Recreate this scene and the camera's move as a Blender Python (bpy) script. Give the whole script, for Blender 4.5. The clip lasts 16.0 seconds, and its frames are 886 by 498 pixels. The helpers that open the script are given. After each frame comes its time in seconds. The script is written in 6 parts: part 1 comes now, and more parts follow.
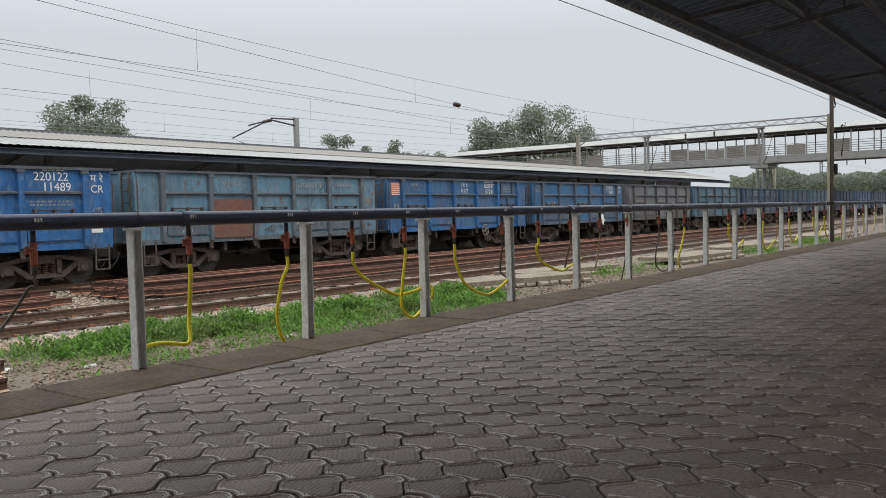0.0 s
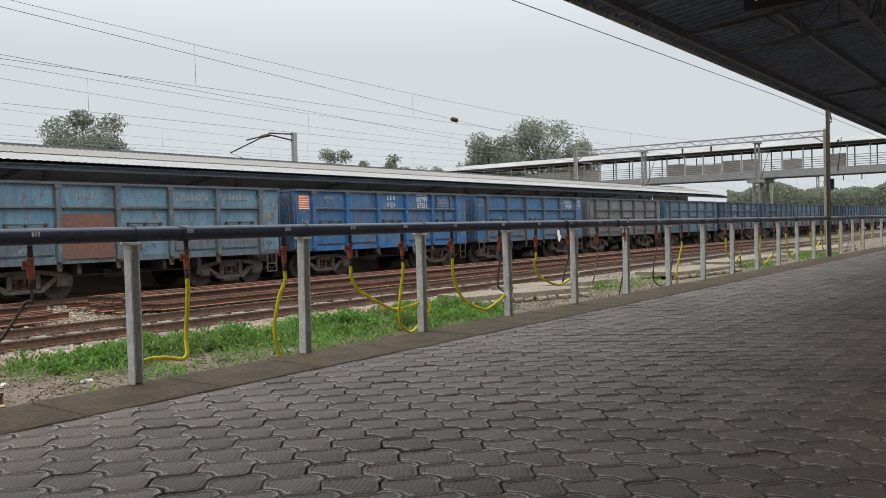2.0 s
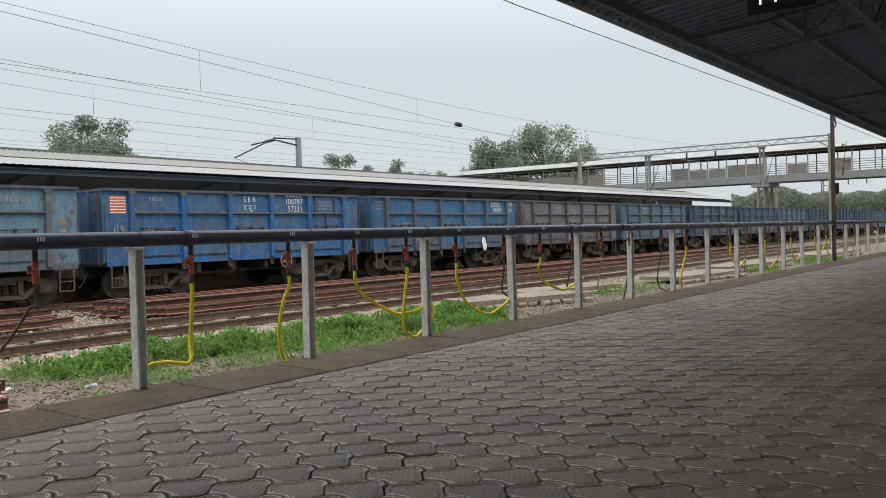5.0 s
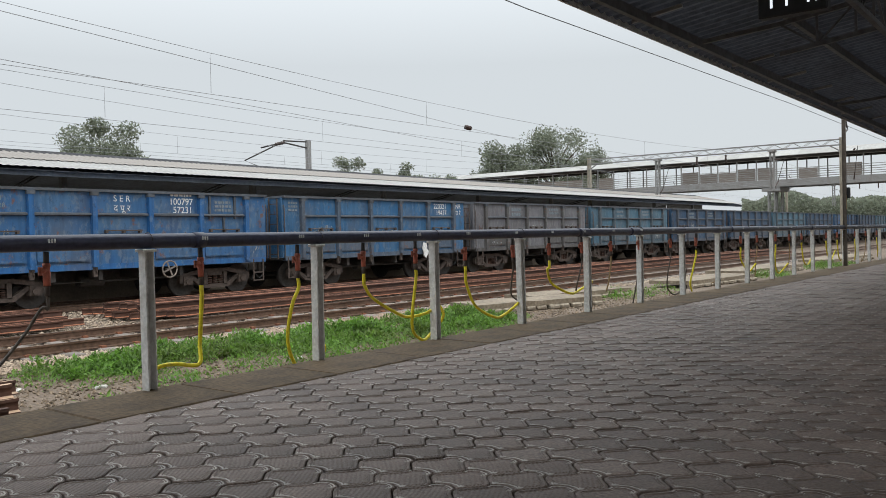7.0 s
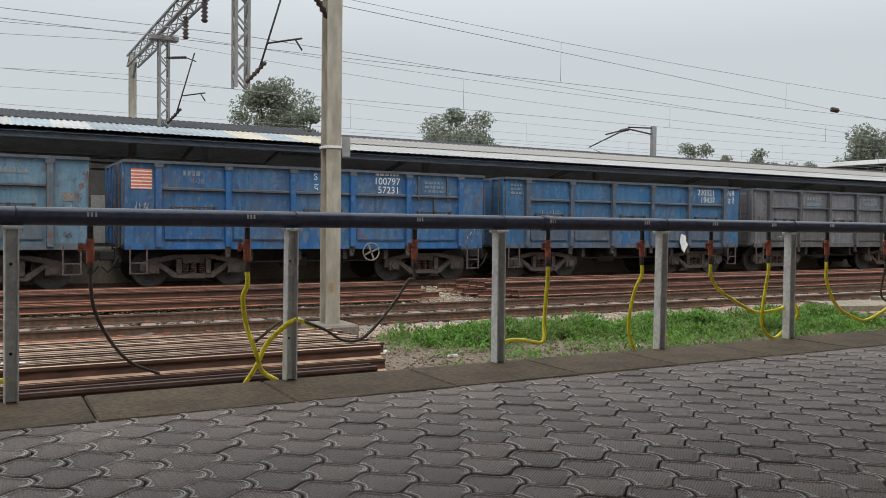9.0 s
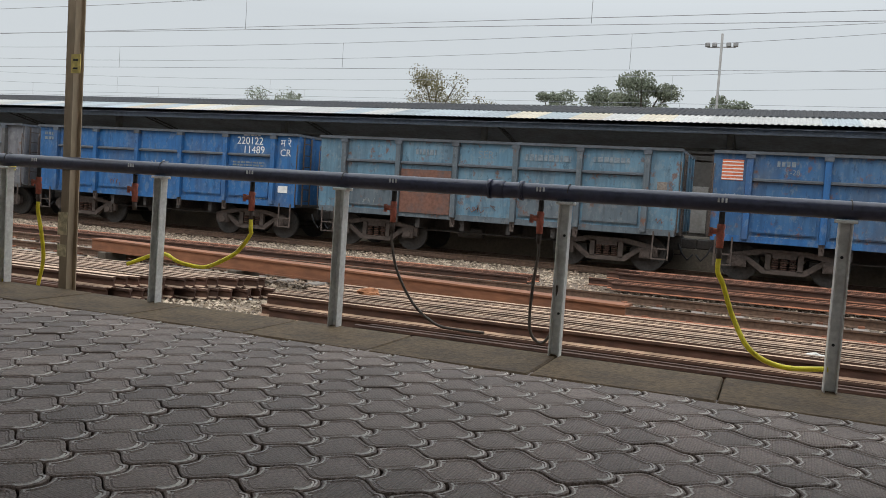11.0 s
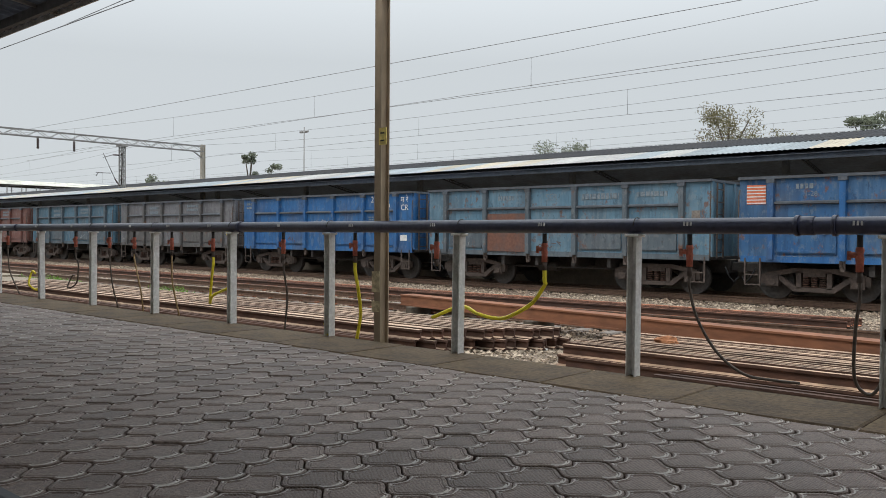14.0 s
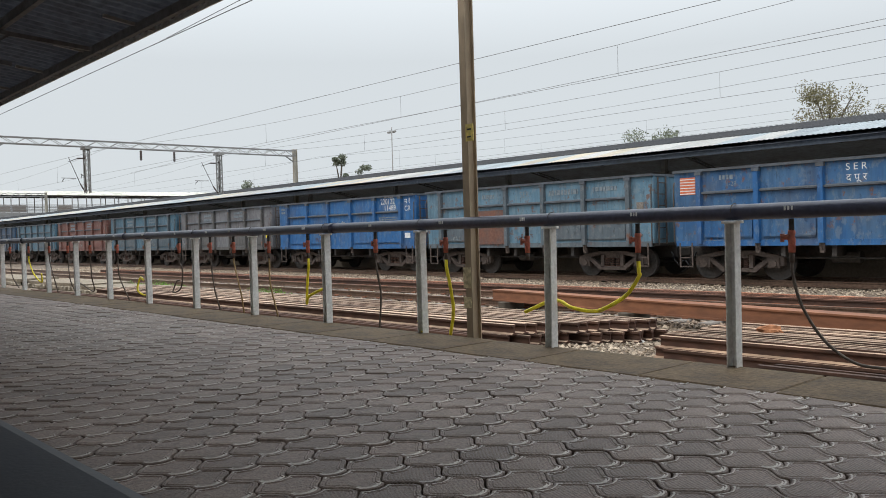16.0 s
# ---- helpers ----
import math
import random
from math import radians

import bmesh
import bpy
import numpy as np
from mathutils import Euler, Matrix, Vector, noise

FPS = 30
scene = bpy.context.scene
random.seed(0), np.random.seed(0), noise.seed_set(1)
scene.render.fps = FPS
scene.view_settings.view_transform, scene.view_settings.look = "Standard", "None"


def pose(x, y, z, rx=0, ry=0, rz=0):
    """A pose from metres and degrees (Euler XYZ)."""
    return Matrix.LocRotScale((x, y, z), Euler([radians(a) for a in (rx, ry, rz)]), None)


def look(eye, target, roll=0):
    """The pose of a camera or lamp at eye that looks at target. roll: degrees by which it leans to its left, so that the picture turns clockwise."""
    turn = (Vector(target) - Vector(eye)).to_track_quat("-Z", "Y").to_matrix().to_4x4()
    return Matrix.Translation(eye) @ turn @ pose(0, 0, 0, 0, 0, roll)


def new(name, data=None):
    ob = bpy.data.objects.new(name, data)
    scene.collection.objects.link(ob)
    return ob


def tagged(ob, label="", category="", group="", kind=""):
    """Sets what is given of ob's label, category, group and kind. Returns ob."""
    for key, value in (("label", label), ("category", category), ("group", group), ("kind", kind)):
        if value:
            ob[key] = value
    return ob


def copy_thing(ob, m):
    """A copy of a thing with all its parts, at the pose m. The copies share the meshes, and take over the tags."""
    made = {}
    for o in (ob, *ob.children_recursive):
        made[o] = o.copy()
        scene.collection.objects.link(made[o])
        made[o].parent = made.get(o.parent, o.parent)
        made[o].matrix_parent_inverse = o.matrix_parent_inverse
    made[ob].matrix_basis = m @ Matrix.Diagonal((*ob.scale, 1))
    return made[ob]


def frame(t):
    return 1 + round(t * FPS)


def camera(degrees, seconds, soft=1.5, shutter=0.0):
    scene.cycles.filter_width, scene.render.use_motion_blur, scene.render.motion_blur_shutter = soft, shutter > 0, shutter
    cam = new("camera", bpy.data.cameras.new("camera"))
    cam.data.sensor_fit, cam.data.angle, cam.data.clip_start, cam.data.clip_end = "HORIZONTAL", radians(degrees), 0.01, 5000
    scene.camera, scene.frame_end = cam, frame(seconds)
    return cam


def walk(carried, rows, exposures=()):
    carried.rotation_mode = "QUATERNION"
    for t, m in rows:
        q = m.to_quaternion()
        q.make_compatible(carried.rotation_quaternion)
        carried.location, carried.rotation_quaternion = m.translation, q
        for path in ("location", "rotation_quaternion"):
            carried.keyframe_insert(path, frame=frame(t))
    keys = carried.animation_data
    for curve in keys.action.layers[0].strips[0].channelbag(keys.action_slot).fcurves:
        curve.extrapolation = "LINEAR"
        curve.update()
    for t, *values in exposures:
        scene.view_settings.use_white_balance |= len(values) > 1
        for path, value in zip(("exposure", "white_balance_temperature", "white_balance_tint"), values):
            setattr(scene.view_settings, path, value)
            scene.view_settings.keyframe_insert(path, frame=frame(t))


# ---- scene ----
cam = camera(56.12, 16.0, soft=0.6)
PATH = [
    (0.0, 0.0, 0.0, 1.15, 87.55, 1.44, -52.93),
    (0.5, 0.0, 0.0, 1.15, 87.80, 1.46, -52.93),
    (1.0, 0.0, 0.0, 1.15, 88.08, 1.44, -53.03),
    (1.5, 0.0, 0.0, 1.15, 88.36, 1.44, -53.10),
    (2.0, 0.0, 0.0, 1.15, 88.55, 1.43, -53.09),
    (2.5, 0.0, 0.0, 1.15, 88.70, 1.46, -53.07),
    (3.0, 0.0, 0.0, 1.15, 88.79, 1.43, -53.03),
    (3.5, 0.0, 0.0, 1.15, 88.81, 1.43, -52.98),
    (4.0, 0.0, 0.0, 1.15, 88.80, 1.45, -52.92),
    (6.5, 0.0, 0.0, 1.15, 89.11, 1.34, -52.43),
    (7.0, 0.0, 0.0, 1.15, 89.11, 1.24, -52.18),
    (7.5, 0.0, 0.0, 1.15, 89.09, 1.20, -51.81),
    (8.0, 0.0, 0.0, 1.15, 88.92, 0.97, -49.71),
    (8.5, -0.018, -0.001, 1.146, 88.51, -0.41, -42.34),
    (9.0, -0.065, -0.003, 1.136, 88.33, -0.69, -29.07),
    (9.5, -0.128, -0.006, 1.123, 88.05, -1.99, -16.69),
    (10.0, -0.197, -0.009, 1.108, 87.75, -3.14, -7.89),
    (10.2, -0.224, -0.010, 1.102, 87.55, -3.15, -1.87),
    (10.7, -0.282, -0.012, 1.090, 86.90, -3.45, 13.9),
    (11.2, -0.318, -0.014, 1.083, 85.95, -3.85, 26.4),
    (11.7, -0.320, -0.014, 1.082, 85.05, -4.05, 34.75),
    (12.1, -0.320, -0.014, 1.082, 84.75, -4.05, 37.95),
    (12.5, -0.320, -0.014, 1.082, 84.95, -3.94, 38.91),
    (13.0, -0.320, -0.014, 1.082, 85.53, -3.79, 39.70),
    (13.5, -0.320, -0.014, 1.082, 86.92, -3.57, 39.59),
    (14.0, -0.321, -0.014, 1.082, 89.03, -0.38, 41.66),
    (14.5, -0.321, -0.014, 1.082, 89.71, 1.04, 44.55),
    (15.0, -0.322, -0.014, 1.082, 89.69, 1.60, 44.71),
    (15.5, -0.322, -0.014, 1.082, 89.50, 2.02, 46.25),
    (16.0, -0.322, -0.014, 1.082, 88.79, 1.70, 47.85),
]
walk(cam, [(t, pose(x, y, z, rx, ry, rz)) for t, x, y, z, rx, ry, rz in PATH],
     exposures=[(0, 0.0), (2, 0.06), (7.5, 0.08), (8.5, 0.06), (9, -0.07), (10, -0.09), (12.5, 0.12), (13.0, 0.09), (13.5, 0.02), (14.5, -0.05), (15, -0.03), (15.5, 0.04), (16, 0.11)])

# ---- daylight: a bright overcast sky and a wide, weak sun ----
world = bpy.data.worlds.new("overcast_sky")
scene.world = world
world.use_nodes = True
wn, wl = world.node_tree.nodes, world.node_tree.links
sky = wn.new("ShaderNodeTexSky")
sky.sky_type, sky.sun_disc = "NISHITA", False
sky.sun_elevation, sky.sun_rotation = radians(58), radians(200)
sky.air_density, sky.dust_density = 1.0, 4.0
SKY_GREY, SKY_STRENGTH = (0.66, 0.705, 0.735, 1), 1.0
dim = wn.new("ShaderNodeMix")
dim.data_type, dim.blend_type = "RGBA", "MULTIPLY"
dim.inputs[0].default_value = 1.0
dim.inputs[7].default_value = (0.10, 0.10, 0.10, 1)
wl.new(sky.outputs[0], dim.inputs[6])
veil = wn.new("ShaderNodeMix")
veil.data_type = "RGBA"
veil.inputs[0].default_value = 0.93
veil.inputs[7].default_value = SKY_GREY
wl.new(dim.outputs[2], veil.inputs[6])
# an overcast vault is brighter overhead than at the horizon
coord, split = wn.new("ShaderNodeTexCoord"), wn.new("ShaderNodeSeparateXYZ")
wl.new(coord.outputs["Generated"], split.inputs[0])
vault = wn.new("ShaderNodeMapRange")
vault.inputs[1].default_value, vault.inputs[2].default_value = 0.2, 1.0
vault.inputs[3].default_value, vault.inputs[4].default_value = 1.0, 3.3
wl.new(split.outputs[2], vault.inputs[0])
lift = wn.new("ShaderNodeVectorMath")
lift.operation = "SCALE"
wl.new(veil.outputs[2], lift.inputs[0])
wl.new(vault.outputs[0], lift.inputs[3])
wl.new(lift.outputs[0], wn["Background"].inputs[0])
wn["Background"].inputs[1].default_value = SKY_STRENGTH
sun = new("sun", bpy.data.lights.new("sun", "SUN"))
sun.data.energy, sun.data.angle, sun.data.color = 1.0, radians(25), (1.0, 0.97, 0.92)
sun.matrix_world = look((0, 0, 40), (8, 22, 0))
scene.view_settings.exposure = 0.0

# ---- materials ----
def ramp(nt, stops):
    r = nt.nodes.new("ShaderNodeValToRGB")
    while len(r.color_ramp.elements) < len(stops):
        r.color_ramp.elements.new(0.5)
    for e, (at, col) in zip(r.color_ramp.elements, stops):
        e.position, e.color = at, (*col, 1)
    return r


def surface(name, base, rough=0.7, metal=0.0, grain=30.0, grain_amt=0.25, stain=(0, 0, 0), stain_scale=1.2, stain_amt=0.3,
            stain_edge=(0.45, 0.7), bump=0.2, bump_scale=None, spread=0.0, stretch=(1, 1, 1), spec=0.5, local=False):
    """A painted, rusted or mineral surface: base colour, fine grain, larger stains, relief; spread varies it piece by piece."""
    m = bpy.data.materials.new(name)
    m.use_nodes = True
    nt = m.node_tree
    b = nt.nodes["Principled BSDF"]
    b.inputs["Roughness"].default_value, b.inputs["Metallic"].default_value = rough, metal
    b.inputs["Specular IOR Level"].default_value = spec
    geo = nt.nodes.new("ShaderNodeTexCoord")
    mp = nt.nodes.new("ShaderNodeMapping")
    mp.inputs["Scale"].default_value = stretch
    nt.links.new(geo.outputs["Object"], mp.inputs["Vector"])
    src = mp.outputs[0]
    n1 = nt.nodes.new("ShaderNodeTexNoise")
    n1.inputs["Scale"].default_value, n1.inputs["Detail"].default_value = grain, 5
    n2 = nt.nodes.new("ShaderNodeTexNoise")
    n2.inputs["Scale"].default_value, n2.inputs["Detail"].default_value, n2.inputs["Roughness"].default_value = stain_scale, 8, 0.65
    nt.links.new(src, n1.inputs["Vector"])
    nt.links.new(src, n2.inputs["Vector"])
    lo = tuple(c * (1 - grain_amt) for c in base)
    hi = tuple(min(1, c * (1 + grain_amt)) for c in base)
    r1 = ramp(nt, [(0.3, lo), (0.7, hi)])
    nt.links.new(n1.outputs[0], r1.inputs[0])
    r2 = ramp(nt, [(stain_edge[0], (0, 0, 0)), (stain_edge[1], (stain_amt,) * 3)])
    nt.links.new(n2.outputs[0], r2.inputs[0])
    mx = nt.nodes.new("ShaderNodeMix")
    mx.data_type = "RGBA"
    nt.links.new(r2.outputs[0], mx.inputs[0])
    nt.links.new(r1.outputs[0], mx.inputs[6])
    mx.inputs[7].default_value = (*stain, 1)
    out = mx.outputs[2]
    if spread:
        info = nt.nodes.new("ShaderNodeObjectInfo")
        isl = nt.nodes.new("ShaderNodeNewGeometry")
        add = nt.nodes.new("ShaderNodeMath")
        add.operation = "ADD"
        nt.links.new(info.outputs["Random"], add.inputs[0])
        nt.links.new(isl.outputs["Random Per Island"], add.inputs[1])
        fr = nt.nodes.new("ShaderNodeMath")
        fr.operation = "FRACT"
        nt.links.new(add.outputs[0], fr.inputs[0])
        rg = nt.nodes.new("ShaderNodeMapRange")
        rg.inputs[3].default_value, rg.inputs[4].default_value = 1 - spread, 1 + spread
        nt.links.new(fr.outputs[0], rg.inputs[0])
        hs = nt.nodes.new("ShaderNodeHueSaturation")
        nt.links.new(rg.outputs[0], hs.inputs["Value"])
        nt.links.new(out, hs.inputs["Color"])
        out = hs.outputs[0]
    nt.links.new(out, b.inputs["Base Color"])
    if bump:
        n3 = nt.nodes.new("ShaderNodeTexNoise")
        n3.inputs["Scale"].default_value, n3.inputs["Detail"].default_value = bump_scale or grain * 1.5, 4
        nt.links.new(src, n3.inputs["Vector"])
        bp = nt.nodes.new("ShaderNodeBump")
        bp.inputs["Strength"].default_value, bp.inputs["Distance"].default_value = bump, 0.02
        nt.links.new(n3.outputs[0], bp.inputs["Height"])
        nt.links.new(bp.outputs[0], b.inputs["Normal"])
    return m


PAVER = surface("wet_dark_paver", (0.196, 0.146, 0.120), 0.55, grain=60, grain_amt=0.35, stain=(0.112, 0.078, 0.061), stain_scale=0.8, stain_amt=0.75, bump=0.35, spread=0.22, spec=0.4)
JOINT = surface("dirt_joint", (0.016, 0.013, 0.011), 0.95, grain=40, spec=0.1)
COPING = surface("worn_coping_stone", (0.142, 0.098, 0.057), 0.75, grain=25, grain_amt=0.35, stain=(0.055, 0.042, 0.032), stain_scale=2.2, stain_amt=0.85, bump=0.3, spread=0.1, spec=0.2)
GRAVEL = surface("ballast_ground", (0.175, 0.134, 0.098), 0.95, grain=22, grain_amt=0.55, stain=(0.085, 0.055, 0.038), stain_scale=0.5, stain_amt=0.7, bump=1.0, bump_scale=16)
STONE = surface("ballast_stone", (0.37, 0.30, 0.225), 0.9, grain=20, grain_amt=0.3, stain=(0.2, 0.11, 0.07), stain_scale=0.5, stain_amt=0.6, bump=0.3, spread=0.4)
RUST = surface("rusty_rail_steel", (0.275, 0.104, 0.052), 0.8, grain=14, grain_amt=0.4, stain=(0.09, 0.048, 0.034), stain_scale=2.0, stain_amt=0.75, bump=0.3, spread=0.45, stretch=(0.3, 1, 1))
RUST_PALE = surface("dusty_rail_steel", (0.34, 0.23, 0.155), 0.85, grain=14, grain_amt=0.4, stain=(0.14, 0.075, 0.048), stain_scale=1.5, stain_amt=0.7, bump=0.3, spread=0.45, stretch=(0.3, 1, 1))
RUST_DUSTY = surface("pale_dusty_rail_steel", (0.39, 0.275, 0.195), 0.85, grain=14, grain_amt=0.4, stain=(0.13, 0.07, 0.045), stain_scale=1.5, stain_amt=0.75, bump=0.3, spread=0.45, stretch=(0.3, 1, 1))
RUST_AND_SHADE = surface("dark_red_rust_and_shade", (0.085, 0.042, 0.028), 0.85, grain=14, grain_amt=0.4, stain=(0.045, 0.026, 0.02), stain_scale=2.0, stain_amt=0.7, bump=0.3, spread=0.3, stretch=(0.3, 1, 1))
RAILTOP = surface("worn_rail", (0.16, 0.10, 0.07), 0.5, metal=0.4, grain=14, grain_amt=0.3, bump=0.1)
SLEEPER = surface("concrete_sleeper", (0.22, 0.19, 0.165), 0.9, grain=20, stain=(0.12, 0.08, 0.06), bump=0.4, spread=0.15)
CONCRETE = surface("weathered_concrete", (0.21, 0.18, 0.142), 0.9, grain=14, grain_amt=0.2, stain=(0.14, 0.12, 0.10), stain_scale=1.6, stain_amt=0.7, bump=0.5)
GALV = surface("galvanised_post", (0.78, 0.77, 0.74), 0.45, metal=0.1, grain=25, grain_amt=0.15, stain=(0.38, 0.34, 0.29), stain_scale=5, stain_amt=0.6, bump=0.1)
PIPE = surface("dark_blue_pipe_paint", (0.040, 0.043, 0.075), 0.36, grain=20, grain_amt=0.3, stain=(0.09, 0.085, 0.10), stain_scale=3, stain_amt=0.35, bump=0.1)
MAST = surface("mast_paint", (0.38, 0.345, 0.28), 0.7, grain=12, grain_amt=0.2, stain=(0.20, 0.15, 0.10), stain_scale=2.5, stain_amt=0.6, bump=0.15, stretch=(1, 1, 0.3))
MAST_BROWN = surface("brown_mast_paint", (0.36, 0.275, 0.185), 0.65, grain=12, grain_amt=0.2, stain=(0.10, 0.075, 0.05), stain_scale=2.5, stain_amt=0.6, bump=0.15, stretch=(1, 1, 0.3))
STEELGREY = surface("grey_bridge_steel", (0.27, 0.265, 0.255), 0.7, grain=10, grain_amt=0.15, stain=(0.16, 0.13, 0.11), stain_scale=1.5, stain_amt=0.5)
DARKSTEEL = surface("sooty_steel", (0.045, 0.041, 0.038), 0.7, grain=14, grain_amt=0.4, stain=(0.075, 0.055, 0.045), stain_scale=3, stain_amt=0.5)
BOGIE = surface("dusty_bogie_iron", (0.098, 0.074, 0.062), 0.85, grain=14, grain_amt=0.3, stain=(0.045, 0.035, 0.03), stain_scale=4, stain_amt=0.7)
ROOFDARK = surface("dark_roof_sheet", (0.04, 0.041, 0.045), 0.85, grain=9, grain_amt=0.35, stain=(0.065, 0.06, 0.055), stain_scale=0.8, stain_amt=0.5, spec=0.15)
ROOFPALE = surface("pale_roof_sheet", (0.36, 0.355, 0.335), 0.5, metal=0.1, grain=7, grain_amt=0.12, stain=(0.22, 0.20, 0.18), stain_scale=0.9, stain_amt=0.5, spread=0.22)
UNDERSIDE = surface("canopy_underside", (0.10, 0.105, 0.118), 0.8, grain=9, grain_amt=0.3, stain=(0.06, 0.06, 0.065), stain_scale=0.7, stain_amt=0.6)
BLACK = surface("black_rubber", (0.018, 0.018, 0.02), 0.6, grain=20, grain_amt=0.2, bump=0.05)
DARKHOSE = surface("dusty_dark_hose", (0.10, 0.078, 0.062), 0.65, grain=20, grain_amt=0.3, stain=(0.11, 0.085, 0.065), stain_scale=5, stain_amt=0.5, bump=0.05)
BROWNHOSE = surface("brown_hose_rubber", (0.085, 0.06, 0.045), 0.6, grain=20, grain_amt=0.2, bump=0.05)
YELLOW = surface("yellow_hose", (0.92, 0.76, 0.03), 0.45, grain=25, grain_amt=0.12, stain=(0.35, 0.25, 0.06), stain_scale=6, stain_amt=0.3, bump=0.05)
TANHOSE = surface("faded_tan_hose", (0.36, 0.24, 0.11), 0.6, grain=25, grain_amt=0.2, bump=0.05)
REDVALVE = surface("red_oxide_valve", (0.46, 0.125, 0.08), 0.6, grain=30, grain_amt=0.3, stain=(0.20, 0.10, 0.06), stain_scale=9, stain_amt=0.7)
WHITE = surface("white_paint", (0.75, 0.75, 0.73), 0.7, grain=30, grain_amt=0.08, stain=(0.4, 0.38, 0.36), stain_scale=6, stain_amt=0.5, bump=0.05)
WIRE = surface("wire", (0.28, 0.285, 0.295), 0.6, bump=0)
# leaf colour lightened so that it carries the haze of distance
LEAF = surface("tree_leaf", (0.20, 0.225, 0.165), 0.6, grain=3, grain_amt=0.35, stain=(0.19, 0.19, 0.13), stain_scale=0.5, stain_amt=0.5, bump=0, spread=0.4)
LEAF_PALE = surface("pale_tree_leaf", (0.23, 0.21, 0.12), 0.6, grain=3, grain_amt=0.3, bump=0, spread=0.35)
BARK = surface("bark", (0.10, 0.08, 0.06), 0.9, grain=12)
GRASS = surface("weed_leaf", (0.125, 0.25, 0.036), 0.6, grain=2, grain_amt=0.25, stain=(0.12, 0.13, 0.035), stain_scale=0.9, stain_amt=0.7, bump=0, spread=0.4)


def translucent(m, share_of=0.5):
    """Leaves let part of the light through."""
    nt = m.node_tree
    b = nt.nodes["Principled BSDF"]
    tr, mx = nt.nodes.new("ShaderNodeBsdfTranslucent"), nt.nodes.new("ShaderNodeMixShader")
    nt.links.new(b.inputs["Base Color"].links[0].from_socket, tr.inputs[0])
    mx.inputs[0].default_value = share_of
    nt.links.new(b.outputs[0], mx.inputs[1])
    nt.links.new(tr.outputs[0], mx.inputs[2])
    nt.links.new(mx.outputs[0], nt.nodes["Material Output"].inputs[0])


for leafy in (LEAF, LEAF_PALE, GRASS):
    translucent(leafy)
STONE_BROWN = surface("brown_gravel", (0.21, 0.16, 0.11), 0.9, grain=20, grain_amt=0.4, stain=(0.09, 0.06, 0.04), stain_scale=1.5, stain_amt=0.7, bump=0.3, spread=0.5)
MAST_DARK = surface("dark_mast_paint", (0.10, 0.08, 0.062), 0.7, grain=12, stain=(0.06, 0.045, 0.035), stain_scale=2.5, stain_amt=0.6)
FARUNDER = surface("grey_canopy_lining", (0.27, 0.295, 0.345), 0.8, grain=6, grain_amt=0.2, stain=(0.14, 0.13, 0.12), stain_scale=0.8, stain_amt=0.6)
FARPURLIN = surface("blue_grey_purlin_paint", (0.21, 0.235, 0.28), 0.75, grain=8, grain_amt=0.25, stain=(0.12, 0.115, 0.11), stain_scale=1.0, stain_amt=0.6)
CANOPYSTEEL = surface("canopy_steel_paint", (0.12, 0.12, 0.125), 0.7, grain=10, stain=(0.07, 0.06, 0.055), stain_amt=0.6)

PLASTER = surface("grimy_plaster", (0.42, 0.39, 0.33), 0.85, grain=8, grain_amt=0.15, stain=(0.25, 0.22, 0.18), stain_scale=0.7, stain_amt=0.6)

# ---- mesh tools ----
def box(bm, x0, x1, y0, y1, z0, z1):
    v = [bm.verts.new(c) for c in ((x0, y0, z0), (x1, y0, z0), (x1, y1, z0), (x0, y1, z0), (x0, y0, z1), (x1, y0, z1), (x1, y1, z1), (x0, y1, z1))]
    for q in ((3, 2, 1, 0), (4, 5, 6, 7), (0, 1, 5, 4), (1, 2, 6, 5), (2, 3, 7, 6), (3, 0, 4, 7)):
        bm.faces.new([v[i] for i in q])
    return bm


def bar(bm, a, b, w, h=None, up=(0, 0, 1)):
    """A square bar from a to b."""
    a, b, h = Vector(a), Vector(b), h or w
    d = (b - a).normalized()
    s = d.cross(Vector(up))
    s = s.normalized() if s.length > 1e-4 else Vector((1, 0, 0))
    u = s.cross(d)
    r = [[bm.verts.new(p + s * (i * w / 2) + u * (j * h / 2)) for i, j in ((-1, -1), (1, -1), (1, 1), (-1, 1))] for p in (a, b)]
    for i in range(4):
        bm.faces.new((r[0][i], r[0][(i + 1) % 4], r[1][(i + 1) % 4], r[1][i]))
    bm.faces.new(r[0][::-1]), bm.faces.new(r[1])
    return bm


def tube(bm, pts, r, n=8, caps=True):
    """A round tube along points; r is one radius or one for each point."""
    pts = [Vector(p) for p in pts]
    rr = r if isinstance(r, (list, tuple)) else [r] * len(pts)
    side, rings = None, []
    for i, p in enumerate(pts):
        d = (pts[min(i + 1, len(pts) - 1)] - pts[max(i - 1, 0)]).normalized()
        if side is None:
            side = d.cross(Vector((0, 0, 1)))
            side = side.normalized() if side.length > 1e-3 else Vector((1, 0, 0))
        side = (side - d * side.dot(d)).normalized()
        up = d.cross(side)
        rings.append([bm.verts.new(p + (side * math.cos(2 * math.pi * k / n) + up * math.sin(2 * math.pi * k / n)) * rr[i]) for k in range(n)])
    for a, b in zip(rings, rings[1:]):
        for k in range(n):
            f = bm.faces.new((a[k], a[(k + 1) % n], b[(k + 1) % n], b[k]))
            f.smooth = True
    if caps:
        bm.faces.new(rings[0][::-1]), bm.faces.new(rings[-1])
    return bm


